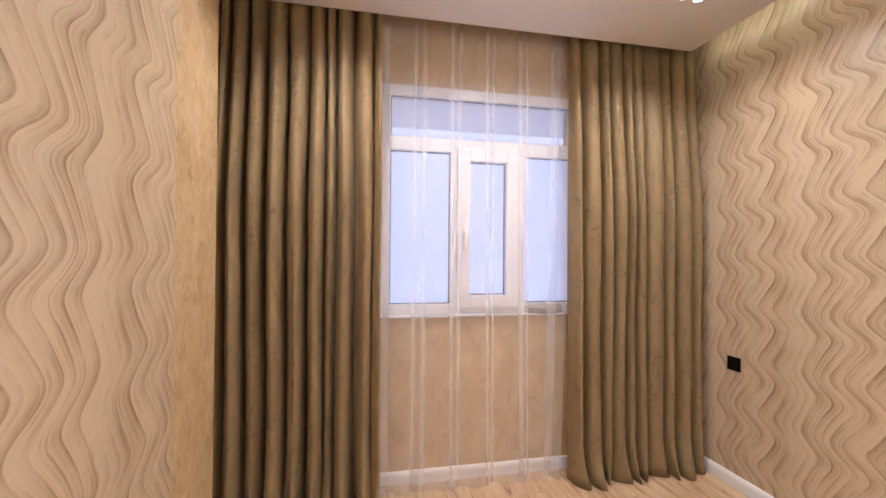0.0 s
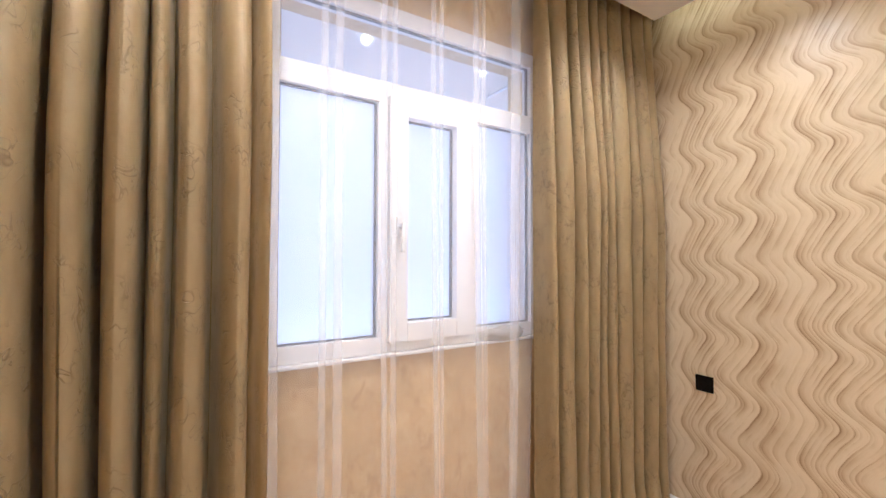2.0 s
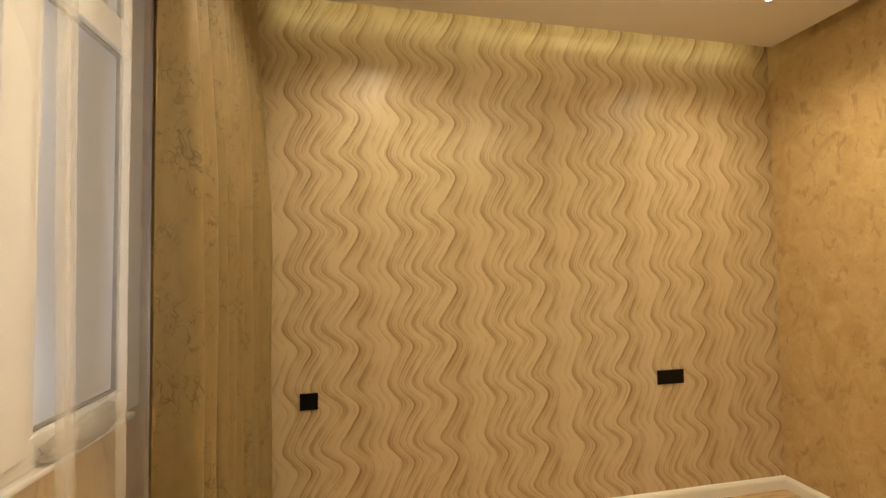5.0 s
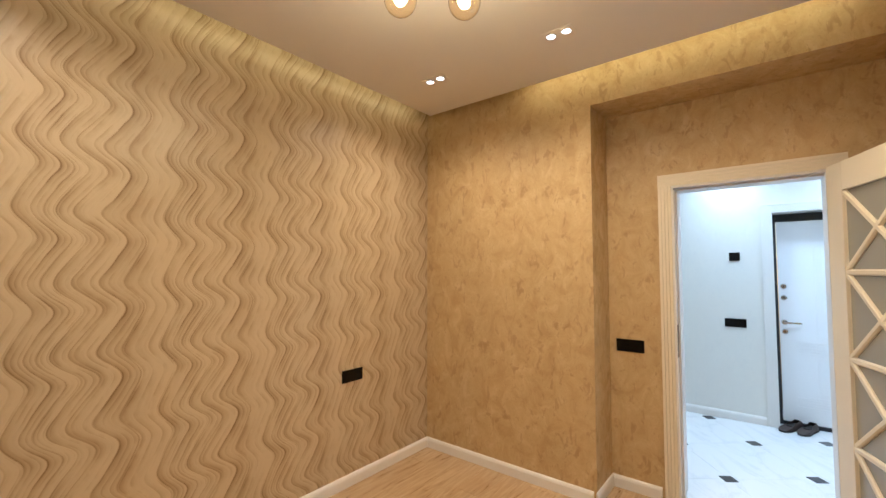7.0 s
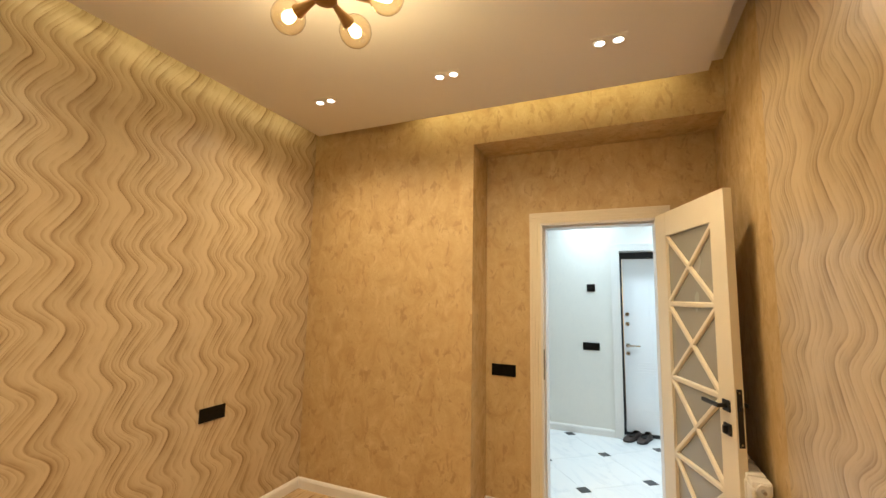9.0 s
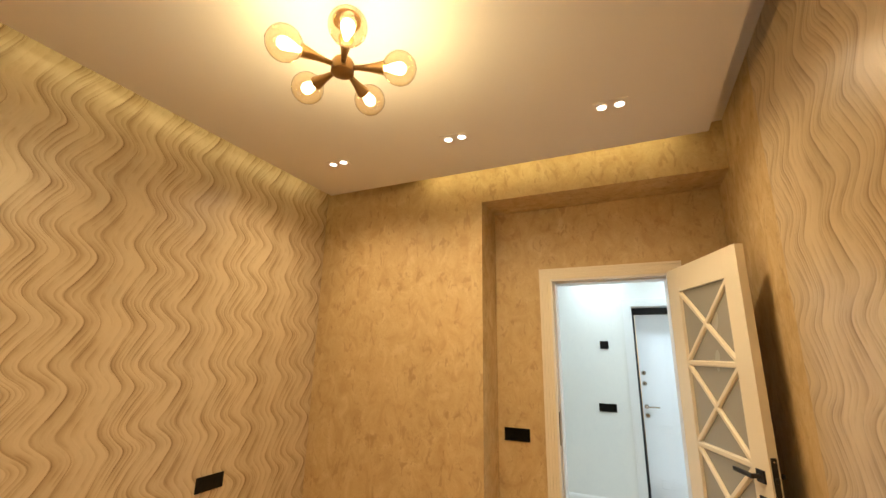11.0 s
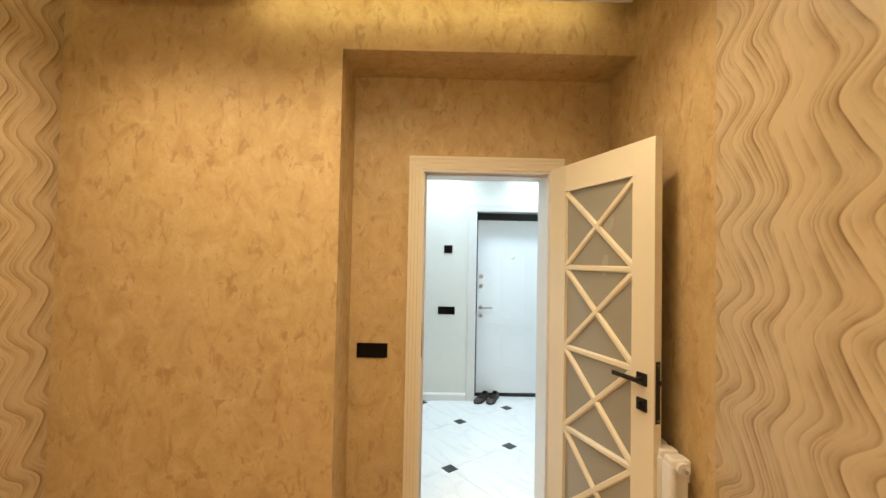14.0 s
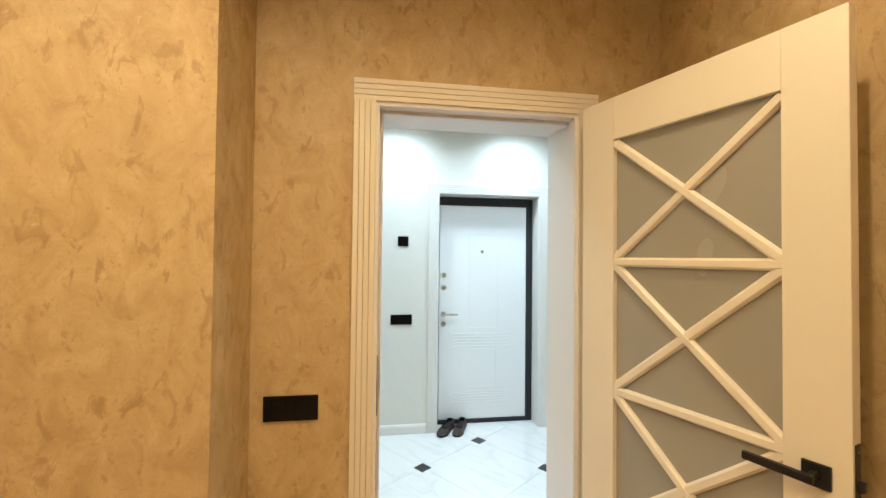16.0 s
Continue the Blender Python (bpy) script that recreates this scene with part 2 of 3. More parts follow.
BLACK = plain("black_plastic", (0.004, 0.004, 0.004), 0.16, grain=0.1)
BLACK.node_tree.nodes["Principled BSDF"].inputs["Specular IOR Level"].default_value = 0.25
MATTE = plain("black_metal", (0.015, 0.014, 0.014), 0.42, 0.3, grain=0.1)
FRAMEB = plain("dark_steel", (0.03, 0.03, 0.033), 0.5, 0.4, grain=0.2)
GASKET = plain("gasket", (0.09, 0.085, 0.085), 0.7)
CHROME = plain("chrome", (0.7, 0.7, 0.7), 0.2, 1.0, grain=0.03)
BRASS = plain("bronze_brass", (0.34, 0.20, 0.075), 0.30, 0.9, grain=0.1)
SHOE = plain("brown_leather", (0.065, 0.042, 0.034), 0.5, grain=0.25, size=90, dent=0.001)
LINING = plain("shoe_lining", (0.02, 0.016, 0.014), 0.8)
RADI = plain("radiator_enamel", (0.74, 0.70, 0.63), 0.3, grain=0.02)
RAG = plain("grey_cloth", (0.40, 0.37, 0.33), 0.9, grain=0.25, size=40, dent=0.002)
CONCRETE = plain("concrete", (0.35, 0.33, 0.31), 0.85, grain=0.1, size=6)
DOT = plain("black_tile", (0.035, 0.035, 0.04), 0.12, grain=0.2)
GROUT = plain("grout", (0.62, 0.62, 0.60), 0.8)
FROST = glass_material("frosted_glass", (0.96, 0.97, 1.0), 0.42, 0.002)
CLEAR = glass_material("clear_glass", (0.97, 0.98, 0.98), 0.02)
AMBER = glass_material("amber_glass", (1.0, 0.94, 0.80), 0.02)
SATIN = plain("satin_glass", (0.33, 0.315, 0.265), 0.25, grain=0.02, size=5)
BULB = glow("bulb_glow", (1.0, 0.80, 0.45), 14.0)
DISC = glow("spot_glow", (1.0, 0.90, 0.76), 6.0)
DISCC = glow("hall_spot_glow", (0.9, 0.96, 1.0), 8.0)
LED = glow("led_strip", (1.0, 0.78, 0.4), 2.0)
SPOTGREY = plain("grey_enamel", (0.30, 0.29, 0.30), 0.4)
PALEBLUE = plain("pale_blue_panel", (0.80, 0.83, 0.86), 0.7, size=2)


# ---- shaping helpers ----
def box_bm(lo, hi, bevel=0.0, bm=None):
    bm = bm or bmesh.new()
    made = bmesh.ops.create_cube(bm, size=1.0)["verts"]
    lo, hi = Vector(lo), Vector(hi)
    for v in made:
        v.co = Vector([(a + b) / 2 + c * (b - a) for a, b, c in zip(lo, hi, v.co)])
    if bevel:
        edges = list({e for v in made for e in v.link_edges})
        bmesh.ops.bevel(bm, geom=edges, offset=bevel, segments=2, affect="EDGES", profile=0.6)
    return bm


def tube_bm(a, b, r1, r2=None, sides=20, bm=None):
    bm = bm or bmesh.new()
    a, b = Vector(a), Vector(b)
    turn = (b - a).to_track_quat("Z", "Y").to_matrix().to_4x4()
    m = Matrix.Translation((a + b) / 2) @ turn
    bmesh.ops.create_cone(bm, cap_ends=True, segments=sides, radius1=r1, radius2=r1 if r2 is None else r2, depth=(b - a).length, matrix=m)
    return bm


def lathe_bm(profile, m=None, sides=28, bm=None):
    """Turn (radius, height) pairs about z."""
    bm = bm or bmesh.new()
    m = m or Matrix()
    rings = []
    for r, z in profile:
        rings.append([bm.verts.new(m @ Vector((r * math.cos(2 * math.pi * i / sides), r * math.sin(2 * math.pi * i / sides), z))) for i in range(sides)])
    for p, q in zip(rings, rings[1:]):
        for i in range(sides):
            bm.faces.new((p[i], p[(i + 1) % sides], q[(i + 1) % sides], q[i]))
    return bm


def prism_bm(outline, lo, hi, m=None, bm=None):
    """An upright prism over a plan outline."""
    bm = bm or bmesh.new()
    m = m or Matrix()
    low = [bm.verts.new(m @ Vector((x, y, lo))) for x, y in outline]
    top = [bm.verts.new(m @ Vector((x, y, hi))) for x, y in outline]
    bm.faces.new(low[::-1]), bm.faces.new(top)
    for i in range(len(low)):
        j = (i + 1) % len(low)
        bm.faces.new((low[i], low[j], top[j], top[i]))
    return bm


def part(name, bm, material, parent=None, label="", smooth=False):
    bmesh.ops.recalc_face_normals(bm, faces=bm.faces)
    mesh = bpy.data.meshes.new(name)
    bm.to_mesh(mesh), bm.free()
    mesh.materials.append(material)
    if smooth:
        mesh.polygons.foreach_set("use_smooth", [True] * len(mesh.polygons))
        if smooth != "cloth":
            mesh.set_sharp_from_angle(angle=radians(38))
    ob = new(name, mesh)
    if parent:
        ob.parent = parent
    return tagged(ob, label)


def thing(name, label, category, m=None, group="", kind=""):
    ob = new(name)
    ob.empty_display_size = 0.05
    if m:
        ob.matrix_world = m
    return tagged(ob, label, category, group, kind)


def structure(name, lo, hi, material, label, category="wall", bevel=0.0):
    return tagged(part(name, box_bm(lo, hi, bevel), material), label, category, "", "structure")


# ---- the shell ----
T = 0.2
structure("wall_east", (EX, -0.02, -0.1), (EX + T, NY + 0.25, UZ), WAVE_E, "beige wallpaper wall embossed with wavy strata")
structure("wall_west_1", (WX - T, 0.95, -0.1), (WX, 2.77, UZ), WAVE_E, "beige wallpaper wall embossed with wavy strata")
structure("wall_west_2", (WX - T, -0.02, -0.1), (WX, 0.95, UZ), PLASTER, "clouded beige trowelled plaster wallpaper wall")
structure("wall_west_3", (WX - T, 2.77, -0.1), (WX, 3.20, UZ), PLASTER, "clouded beige trowelled plaster wallpaper wall")
structure("wall_west_4", (0.00, 3.20, -0.1), (0.18, NY + 0.25, UZ), PLASTER, "beige wall of the curtain niche")
structure("wall_south_1", (RX, 0.002, -0.1), (EX, SY, UZ), PLASTER, "clouded beige trowelled plaster wallpaper wall")
structure("wall_south_2", (WX, 0.002, RZ), (RX, SY - 0.001, UZ), PLASTER, "clouded beige plaster beam over the door recess")
# back of the recess, with the doorway through it
OL, OR, OT = 0.645, 1.42, 2.055
structure("wall_recess_1", (OR, -0.25, -0.1), (EX, 0.0, UZ), PLASTER, "clouded beige plaster wall beside the door")
structure("wall_recess_2", (WX - T, -0.25, -0.1), (OL, -0.0, UZ), PLASTER, "clouded beige plaster wall behind the open door")
structure("wall_recess_3", (OL, -0.25, OT), (OR, -0.0, UZ), PLASTER, "clouded beige plaster wall above the door")
# window wall
FX0, FX1, FZ0, FZ1 = 1.08, 2.43, 1.045, 2.48
structure("wall_north_1", (0.18, NY, -0.1), (FX0, NY + 0.25, UZ), PLASTER, "beige plaster wall beside the window")
structure("wall_north_2", (FX1, NY, -0.1), (EX, NY + 0.25, UZ), PLASTER, "beige plaster wall beside the window")
structure("wall_north_3", (FX0, NY, -0.1), (FX1, NY + 0.25, FZ0), PLASTER, "beige plaster wall under the window")
structure("wall_north_4", (FX0, NY, FZ1), (FX1, NY + 0.25, UZ), PLASTER, "beige plaster wall over the window")
structure("ceiling_slab", (-0.05, -0.25, UZ), (EX + T, NY + 0.25, UZ + 0.15), CEIL, "painted ceiling slab above the hung panel", "ceiling")
structure("ceiling", (PW, PS, PZ), (PE, PN, PZ + 0.05), CEIL, "smooth off-white hung ceiling panel with lit cove", "ceiling")
structure("floor", (-0.05, 0.0, -0.1), (EX, NY, -0.012), CONCRETE, "pale oak laminate floor of long boards", "floor")

# hall shell
structure("hall_wall_south_1", (0.905, HY - 0.75, -0.1), (3.3, HY, 2.7), PALE, "pale plaster wallpaper hall wall beside the entrance")
structure("hall_wall_south_2", (-1.4, HY - 0.75, -0.1), (-0.02, HY, 2.7), PALE, "pale plaster wallpaper hall wall beside the entrance")
structure("hall_wall_south_3", (-0.02, HY - 0.75, 2.06), (0.905, HY, 2.7), PALE, "pale plaster wallpaper hall wall over the entrance")
structure("hall_wall_west", (-1.6, HY - 0.75, -0.1), (-1.4, -0.25, 2.7), PALE, "pale plaster wallpaper hall wall")
structure("hall_wall_east", (3.3, HY - 0.75, -0.1), (3.5, -0.25, 2.7), PALE, "pale plaster wallpaper hall wall")
structure("hall_wall_north", (-1.4, -0.25, -0.1), (WX - T, -0.02, 2.7), PALE, "pale plaster wallpaper hall wall")
structure("hall_ceiling", (-1.6, HY - 0.75, 2.7), (3.5, -0.25, 2.8), CEIL, "white hall ceiling", "ceiling")
hall_floor = structure("hall_floor", (-1.4, HY - 0.75, -0.1), (3.3, 0.0, -0.004), GROUT, "white marble tile floor with small black insets", "floor")
structure("threshold", (OL, -0.03, -0.004), (OR, 0.012, 0.006), BRASS, "bronze threshold strip between laminate and tile", "threshold")


def baseboard(name, a, b, inward, material=WHITE):
    """A skirting with a rounded top from a to b; inward is the unit way into the room."""
    a, b, n = Vector((*a, 0)), Vector((*b, 0)), Vector((*inward, 0))
    bm = bmesh.new()
    shape = ((0, 0), (0.016, 0), (0.016, 0.058), (0.012, 0.070), (0.006, 0.078), (0, 0.080))
    ends = [[bm.verts.new(p + n * (d + 0.001) + Vector((0, 0, z))) for d, z in shape] for p in (a, b)]
    for i in range(len(shape)):
        j = (i + 1) % len(shape)
        bm.faces.new((ends[0][i], ends[0][j], ends[1][j], ends[1][i]))
    bm.faces.new(ends[0]), bm.faces.new(ends[1][::-1])
    tagged(part(name, bm, material), "white painted skirting board along the wall", "baseboard", "", "structure")


baseboard("baseboard", (EX, SY), (EX, NY), (-1, 0))
baseboard("baseboard", (RX + 0.017, SY), (EX - 0.017, SY), (0, 1))
baseboard("baseboard", (RX, 0.017), (RX, SY + 0.017), (-1, 0))
baseboard("baseboard", (1.51, 0), (RX - 0.001, 0), (0, 1))
baseboard("baseboard", (WX, 0.0), (WX, 3.20), (1, 0))
baseboard("baseboard", (0.22, NY), (EX - 0.017, NY), (0, -1))
baseboard("baseboard", (0.99, HY), (3.28, HY), (0, 1))
baseboard("baseboard", (-1.38, HY), (-0.11, HY), (0, 1))


def casing(name, x0, x1, top, y, out, width, material, label, rows=4):
    """A fluted door surround on the wall face y, standing out by the sign of out."""
    root = thing(name, label, "door casing", kind="structure")
    def strip(lo, hi, upright):
        bm = bmesh.new()
        for i in range(rows):
            f0, f1 = i / rows, (i + 1) / rows
            rise = 0.011 + 0.0012 * (i if lo[0] > (x0 + x1) / 2 or not upright else rows - 1 - i)
            ya, yb = sorted((y + out * 0.001, y + out * rise))
            if upright:
                box_bm((lo[0] + (hi[0] - lo[0]) * f0, ya, lo[1]), (lo[0] + (hi[0] - lo[0]) * f1 - 0.0015, yb, hi[1]), 0.001, bm)
            else:
                box_bm((lo[0], ya, lo[1] + (hi[1] - lo[1]) * f0), (hi[0], yb, lo[1] + (hi[1] - lo[1]) * f1 - 0.0015), 0.001, bm)
        return bm
    part("side_trim", strip((x0 - width, 0.0), (x0, top), True), material, root)
    part("side_trim", strip((x1, 0.0), (x1 + width, top), True), material, root)
    part("head_trim", strip((x0 - width, top), (x1 + width, top + width), False), material, root)
    return root


# ---- doorway to the hall ----
casing("door_casing_1", OL + 0.004, OR - 0.004, OT - 0.003, 0.0, 1, 0.078, DOORW, "cream fluted door casing round the doorway")
casing("door_casing_2", OL + 0.004, OR - 0.004, OT - 0.003, -0.25, -1, 0.078, WHITE, "white fluted door casing on the hall side")
lining = thing("door_lining", "white lacquered lining of the doorway", "door frame", kind="structure")
for lo, hi in (((OL + 0.0, -0.253, 0), (OL + 0.018, 0.003, OT - 0.018)), ((OR - 0.018, -0.253, 0), (OR, 0.003, OT - 0.018)), ((OL, -0.253, OT - 0.018), (OR, 0.003, OT))):
    part("jamb", box_bm(lo, hi, 0.002), WHITE, lining)
for lo, hi in (((OR - 0.031, -0.10, 0), (OR - 0.018, -0.045, OT - 0.03)), ((OL + 0.018, -0.10, OT - 0.031), (OR - 0.018, -0.045, OT - 0.018))):
    part("stop", box_bm(lo, hi, 0.003), WHITE, lining)
part("strike_plate", box_bm((OR - 0.0205, -0.04, 0.93), (OR - 0.0178, -0.012, 1.14), 0.001), BLACK, lining, "black strike plate")

# the open leaf: local x from hinge to lock side, local y the thickness, local z up
LEAF = 0.73
leaf_m = Matrix.Translation((0.6665, 0.075, 0)) @ Matrix.Rotation(math.atan2(0.944, -0.331), 4, "Z")
leaf = thing("interior_door", "cream lacquered door with lattice and frosted glass, standing open", "door", leaf_m, kind="")
D0, D1 = 0.0, 0.040
G0, G1, GB, GT = 0.135, LEAF - 0.122, 0.195, 1.90
part("hinge_stile", box_bm((0, D0, 0.01), (G0, D1, 2.045), 0.002), DOORW, leaf)
part("lock_stile", box_bm((G1, D0, 0.01), (LEAF, D1, 2.045), 0.002), DOORW, leaf)
part("top_rail", box_bm((G0, D0 + 0.0005, GT), (G1, D1 - 0.0005, 2.0447), 0.0015), DOORW, leaf)
part("bottom_rail", box_bm((G0, D0 + 0.0005, 0.0105), (G1, D1 - 0.0005, GB), 0.0015), DOORW, leaf)
part("glass_pane", box_bm((G0 - 0.008, 0.017, GB - 0.008), (G1 + 0.008, 0.023, GT + 0.008)), SATIN, leaf, "grey-green frosted glass")


def bar_bm(a, b, width, y0, y1):
    """A moulded lattice bar between two points of the leaf's plane, rounded on its face."""
    a, b = Vector((a[0], 0, a[1])), Vector((b[0], 0, b[1]))
    way = (b - a).normalized()
    side = Vector((-way.z, 0, way.x)) * width / 2
    bm = bmesh.new()
    outline = ((-1.0, y0), (-1.0, y0 + (y1 - y0) * 0.5), (-0.55, y1), (0.55, y1), (1.0, y0 + (y1 - y0) * 0.5), (1.0, y0))
    ends = [[bm.verts.new(p + side * s + Vector((0, y, 0))) for s, y in outline] for p in (a, b)]
    for i in range(6):
        j = (i + 1) % 6
        bm.faces.new((ends[0][i], ends[0][j], ends[1][j], ends[1][i]))
    bm.faces.new(ends[0]), bm.faces.new(ends[1][::-1])
    return bm


RAILS = (GB, 0.627, 1.057, 1.487, GT)
for face, (ya, yb) in enumerate(((0.0168, 0.003), (0.0232, 0.037))):
    for k in range(4):
        z0, z1 = RAILS[k], RAILS[k + 1]
        part("lattice_bar", bar_bm((G0, z0 + 0.012), (G1, z1 - 0.012), 0.030, ya, yb), DOORW, leaf)
        part("lattice_bar", bar_bm((G0, z1 - 0.012), (G1, z0 + 0.012), 0.030, ya, yb + (0.001 if face else -0.001)), DOORW, leaf)
        if k:
            part("lattice_bar", bar_bm((G0, z0), (G1, z0), 0.030, ya, yb + (0.0016 if face else -0.0016)), DOORW, leaf)
for y, s in ((D0, -1), (D1, 1)):
    h = part("rosette", box_bm((LEAF - 0.085, min(y, y + s * 0.009), 1.005), (LEAF - 0.033, max(y, y + s * 0.009), 1.057), 0.002), MATTE, leaf, "square black handle rosette")
    part("lever", tube_bm((LEAF - 0.059, y + s * 0.008, 1.031), (LEAF - 0.059, y + s * 0.046, 1.031), 0.010, bm=box_bm((LEAF - 0.185, min(y + s * 0.036, y + s * 0.050), 1.022), (LEAF - 0.049, max(y + s * 0.036, y + s * 0.050), 1.041), 0.003)), MATTE, h, "black lever handle")
    t = part("thumb_rosette", box_bm((LEAF - 0.085, min(y, y + s * 0.009), 0.900), (LEAF - 0.033, max(y, y + s * 0.009), 0.952), 0.002), MATTE, leaf, "square black thumb-turn plate")
    part("thumb_turn", box_bm((LEAF - 0.066, min(y + s * 0.008, y + s * 0.026), 0.909), (LEAF - 0.052, max(y + s * 0.008, y + s * 0.026), 0.943), 0.003), MATTE, t)
lockp = part("lock_plate", box_bm((LEAF - 0.001, 0.008, 0.862), (LEAF + 0.002, 0.032, 1.115), 0.0005), MATTE, leaf, "black lock plate on the door edge")
part("latch", box_bm((LEAF + 0.0015, 0.013, 1.018), (LEAF + 0.014, 0.027, 1.040), 0.003), MATTE, lockp)
for z in (0.875, 1.10):
    part("screw", tube_bm((LEAF + 0.0015, 0.020, z), (LEAF + 0.003, 0.020, z), 0.004, sides=12), CHROME, lockp)
for z in (0.25, 1.05, 1.80):
    part("hinge", tube_bm((-0.004, 0.043, z - 0.05), (-0.004, 0.043, z + 0.05), 0.007), MATTE, leaf)


# ---- wall plates ----
def wall_plate(name, m, units, label, category, kind):
    """A glossy black plate; local x along the wall, y out of it, origin at its middle."""
    w = 0.09 * units
    root = thing(name, label, category, m, group="black wall plates")
    part("frame", box_bm((-w / 2, 0.0005, -0.0425), (w / 2, 0.008, 0.0425), 0.002), BLACK, root)
    for i in range(units):
        x = -w / 2 + 0.09 * (i + 0.5)
        if kind[i] == "s":
            hole = lathe_bm([(0.0, 0.0062), (0.018, 0.0062), (0.0195, 0.0092), (0.021, 0.0092), (0.021, 0.008)], Matrix.Translation((x, 0, 0)) @ Matrix.Rotation(radians(-90), 4, "X"))
            well = part("socket_well", hole, BLACK, root, smooth=True)
            for d in (-0.0095, 0.0095):
                part("contact", tube_bm((x + d, 0.006, 0), (x + d, 0.0072, 0), 0.0028, sides=10), CHROME, well)
        else:
            part("rocker", box_bm((x - 0.030, 0.006, -0.030), (x + 0.030, 0.0105, 0.030), 0.002), BLACK, root)
    return root


def facing(x, y, z, angle):
    return Matrix.Translation((x, y, z)) @ Matrix.Rotation(radians(angle), 4, "Z")


wall_plate("wall_socket", facing(EX, 3.257, 0.760, 90), 1, "single black square socket on the wavy wall", "socket", "s")
wall_plate("wall_socket", facing(EX, 1.145, 0.755, 90), 2, "double black socket plate on the wavy wall", "socket", "ss")
wall_plate("light_switch", facing(1.690, 0.0, 0.976, 0), 2, "double black switch plate beside the doorway", "switch", "rr")
wall_plate("wall_socket", facing(WX, 1.896, 1.368, -90), 2, "double black socket and media plate on wavy wall", "socket", "rs")
wall_plate("intercom_switch", facing(1.203, HY, 1.630, 0), 1, "single black switch on the pale hall wall", "switch", "r")
wall_plate("light_switch", facing(1.212, HY, 0.965, 0), 2, "double black socket plate on the pale hall wall", "switch", "rs")


# ---- window ----
window = thing("window_1", "white plastic window with frosted panes and open transom light", "window", kind="structure")
def member(name, lo, hi, parent=window, y0=NY - 0.012, y1=NY + 0.055, mat=PVC):
    return part(name, box_bm((lo[0], y0, lo[1]), (hi[0], y1, hi[1]), 0.004), mat, parent)
GL, GR = 1.148, 2.354
fr = member("frame_side", (FX0, FZ0), (GL - 0.006, FZ1))
member("frame_side", (GR + 0.006, FZ0), (FX1, FZ1))
member("frame_sill", (GL - 0.006, FZ0), (GR + 0.006, 1.111), y0=NY - 0.0115)
member("frame_head", (GL - 0.006, 2.413), (GR + 0.006, FZ1), y0=NY - 0.0115)
member("transom", (GL - 0.006, 2.072), (GR + 0.006, 2.160), y0=NY - 0.011)
member("mullion", (1.524, 1.111), (1.572, 2.072), y0=NY - 0.0105)
member("mullion", (1.974, 1.111), (2.024, 2.072), y0=NY - 0.0105)
bm = bmesh.new()
for lo, hi in (((1.566, 1.085), (1.650, 2.098)), ((1.893, 1.085), (1.980, 2.098)), ((1.650, 1.085), (1.893, 1.165)), ((1.650, 2.020), (1.893, 2.098))):
    box_bm((lo[0], NY - 0.034, lo[1]), (hi[0], NY + 0.040, hi[1]), 0.004, bm)
sash = part("casement_sash", bm, PVC, window)
grip = part("window_handle", box_bm((1.594, NY - 0.046, 1.520), (1.624, NY - 0.033, 1.600), 0.004), PVC, sash, "white window handle")
part("lever", box_bm((1.599, NY - 0.082, 1.455), (1.620, NY - 0.064, 1.572), 0.006, tube_bm((1.609, NY - 0.045, 1.560), (1.609, NY - 0.068, 1.560), 0.010)), PVC, grip)


def pane(lo, hi, mat, y=NY + 0.022, seal=True):
    p = part("pane", box_bm((lo[0] - 0.004, y, lo[1] - 0.004), (hi[0] + 0.004, y + 0.005, hi[1] + 0.004)), mat, window)
    p.visible_shadow = False
    bm = bmesh.new()
    a = 0.006
    for l, h in (((lo[0] - a, lo[1] - a), (lo[0], hi[1] + a)), ((hi[0], lo[1] - a), (hi[0] + a, hi[1] + a)), ((lo[0], lo[1] - a), (hi[0], lo[1])), ((lo[0], hi[1]), (hi[0], hi[1] + a))):
        box_bm((l[0], y - 0.016, l[1]), (h[0], y - 0.001, h[1]), 0.0, bm)
    part("gasket", bm, GASKET, p, "dark rubber glazing seal")


pane((GL, 1.117), (1.518, 2.066), FROST)
pane((1.656, 1.171), (1.887, 2.014), FROST)
pane((2.030, 1.117), (2.348, 2.066), FROST)
pane((GL, 2.166), (2.348, 2.407), CLEAR)
part("window_sill", box_bm((FX0, NY - 0.034, 1.030), (2.37, NY - 0.0005, 1.044), 0.005), PVC, window)

# crumpled rag on the sill
bm = bmesh.new()
bmesh.ops.create_icosphere(bm, subdivisions=4, radius=1.0)
for v in bm.verts:
    k = 1 + 0.45 * noise.noise(v.co * 1.7) + 0.2 * noise.noise(v.co * 4.5)
    v.co = Vector((2.175 + v.co.x * 0.135 * k, NY - 0.026 + v.co.y * 0.022, 1.045 + max(v.co.z, -0.75) * 0.036 * k + 0.027))
tagged(part("rag", bm, RAG, smooth=True), "crumpled grey cloth rag lying on the window sill", "cloth")

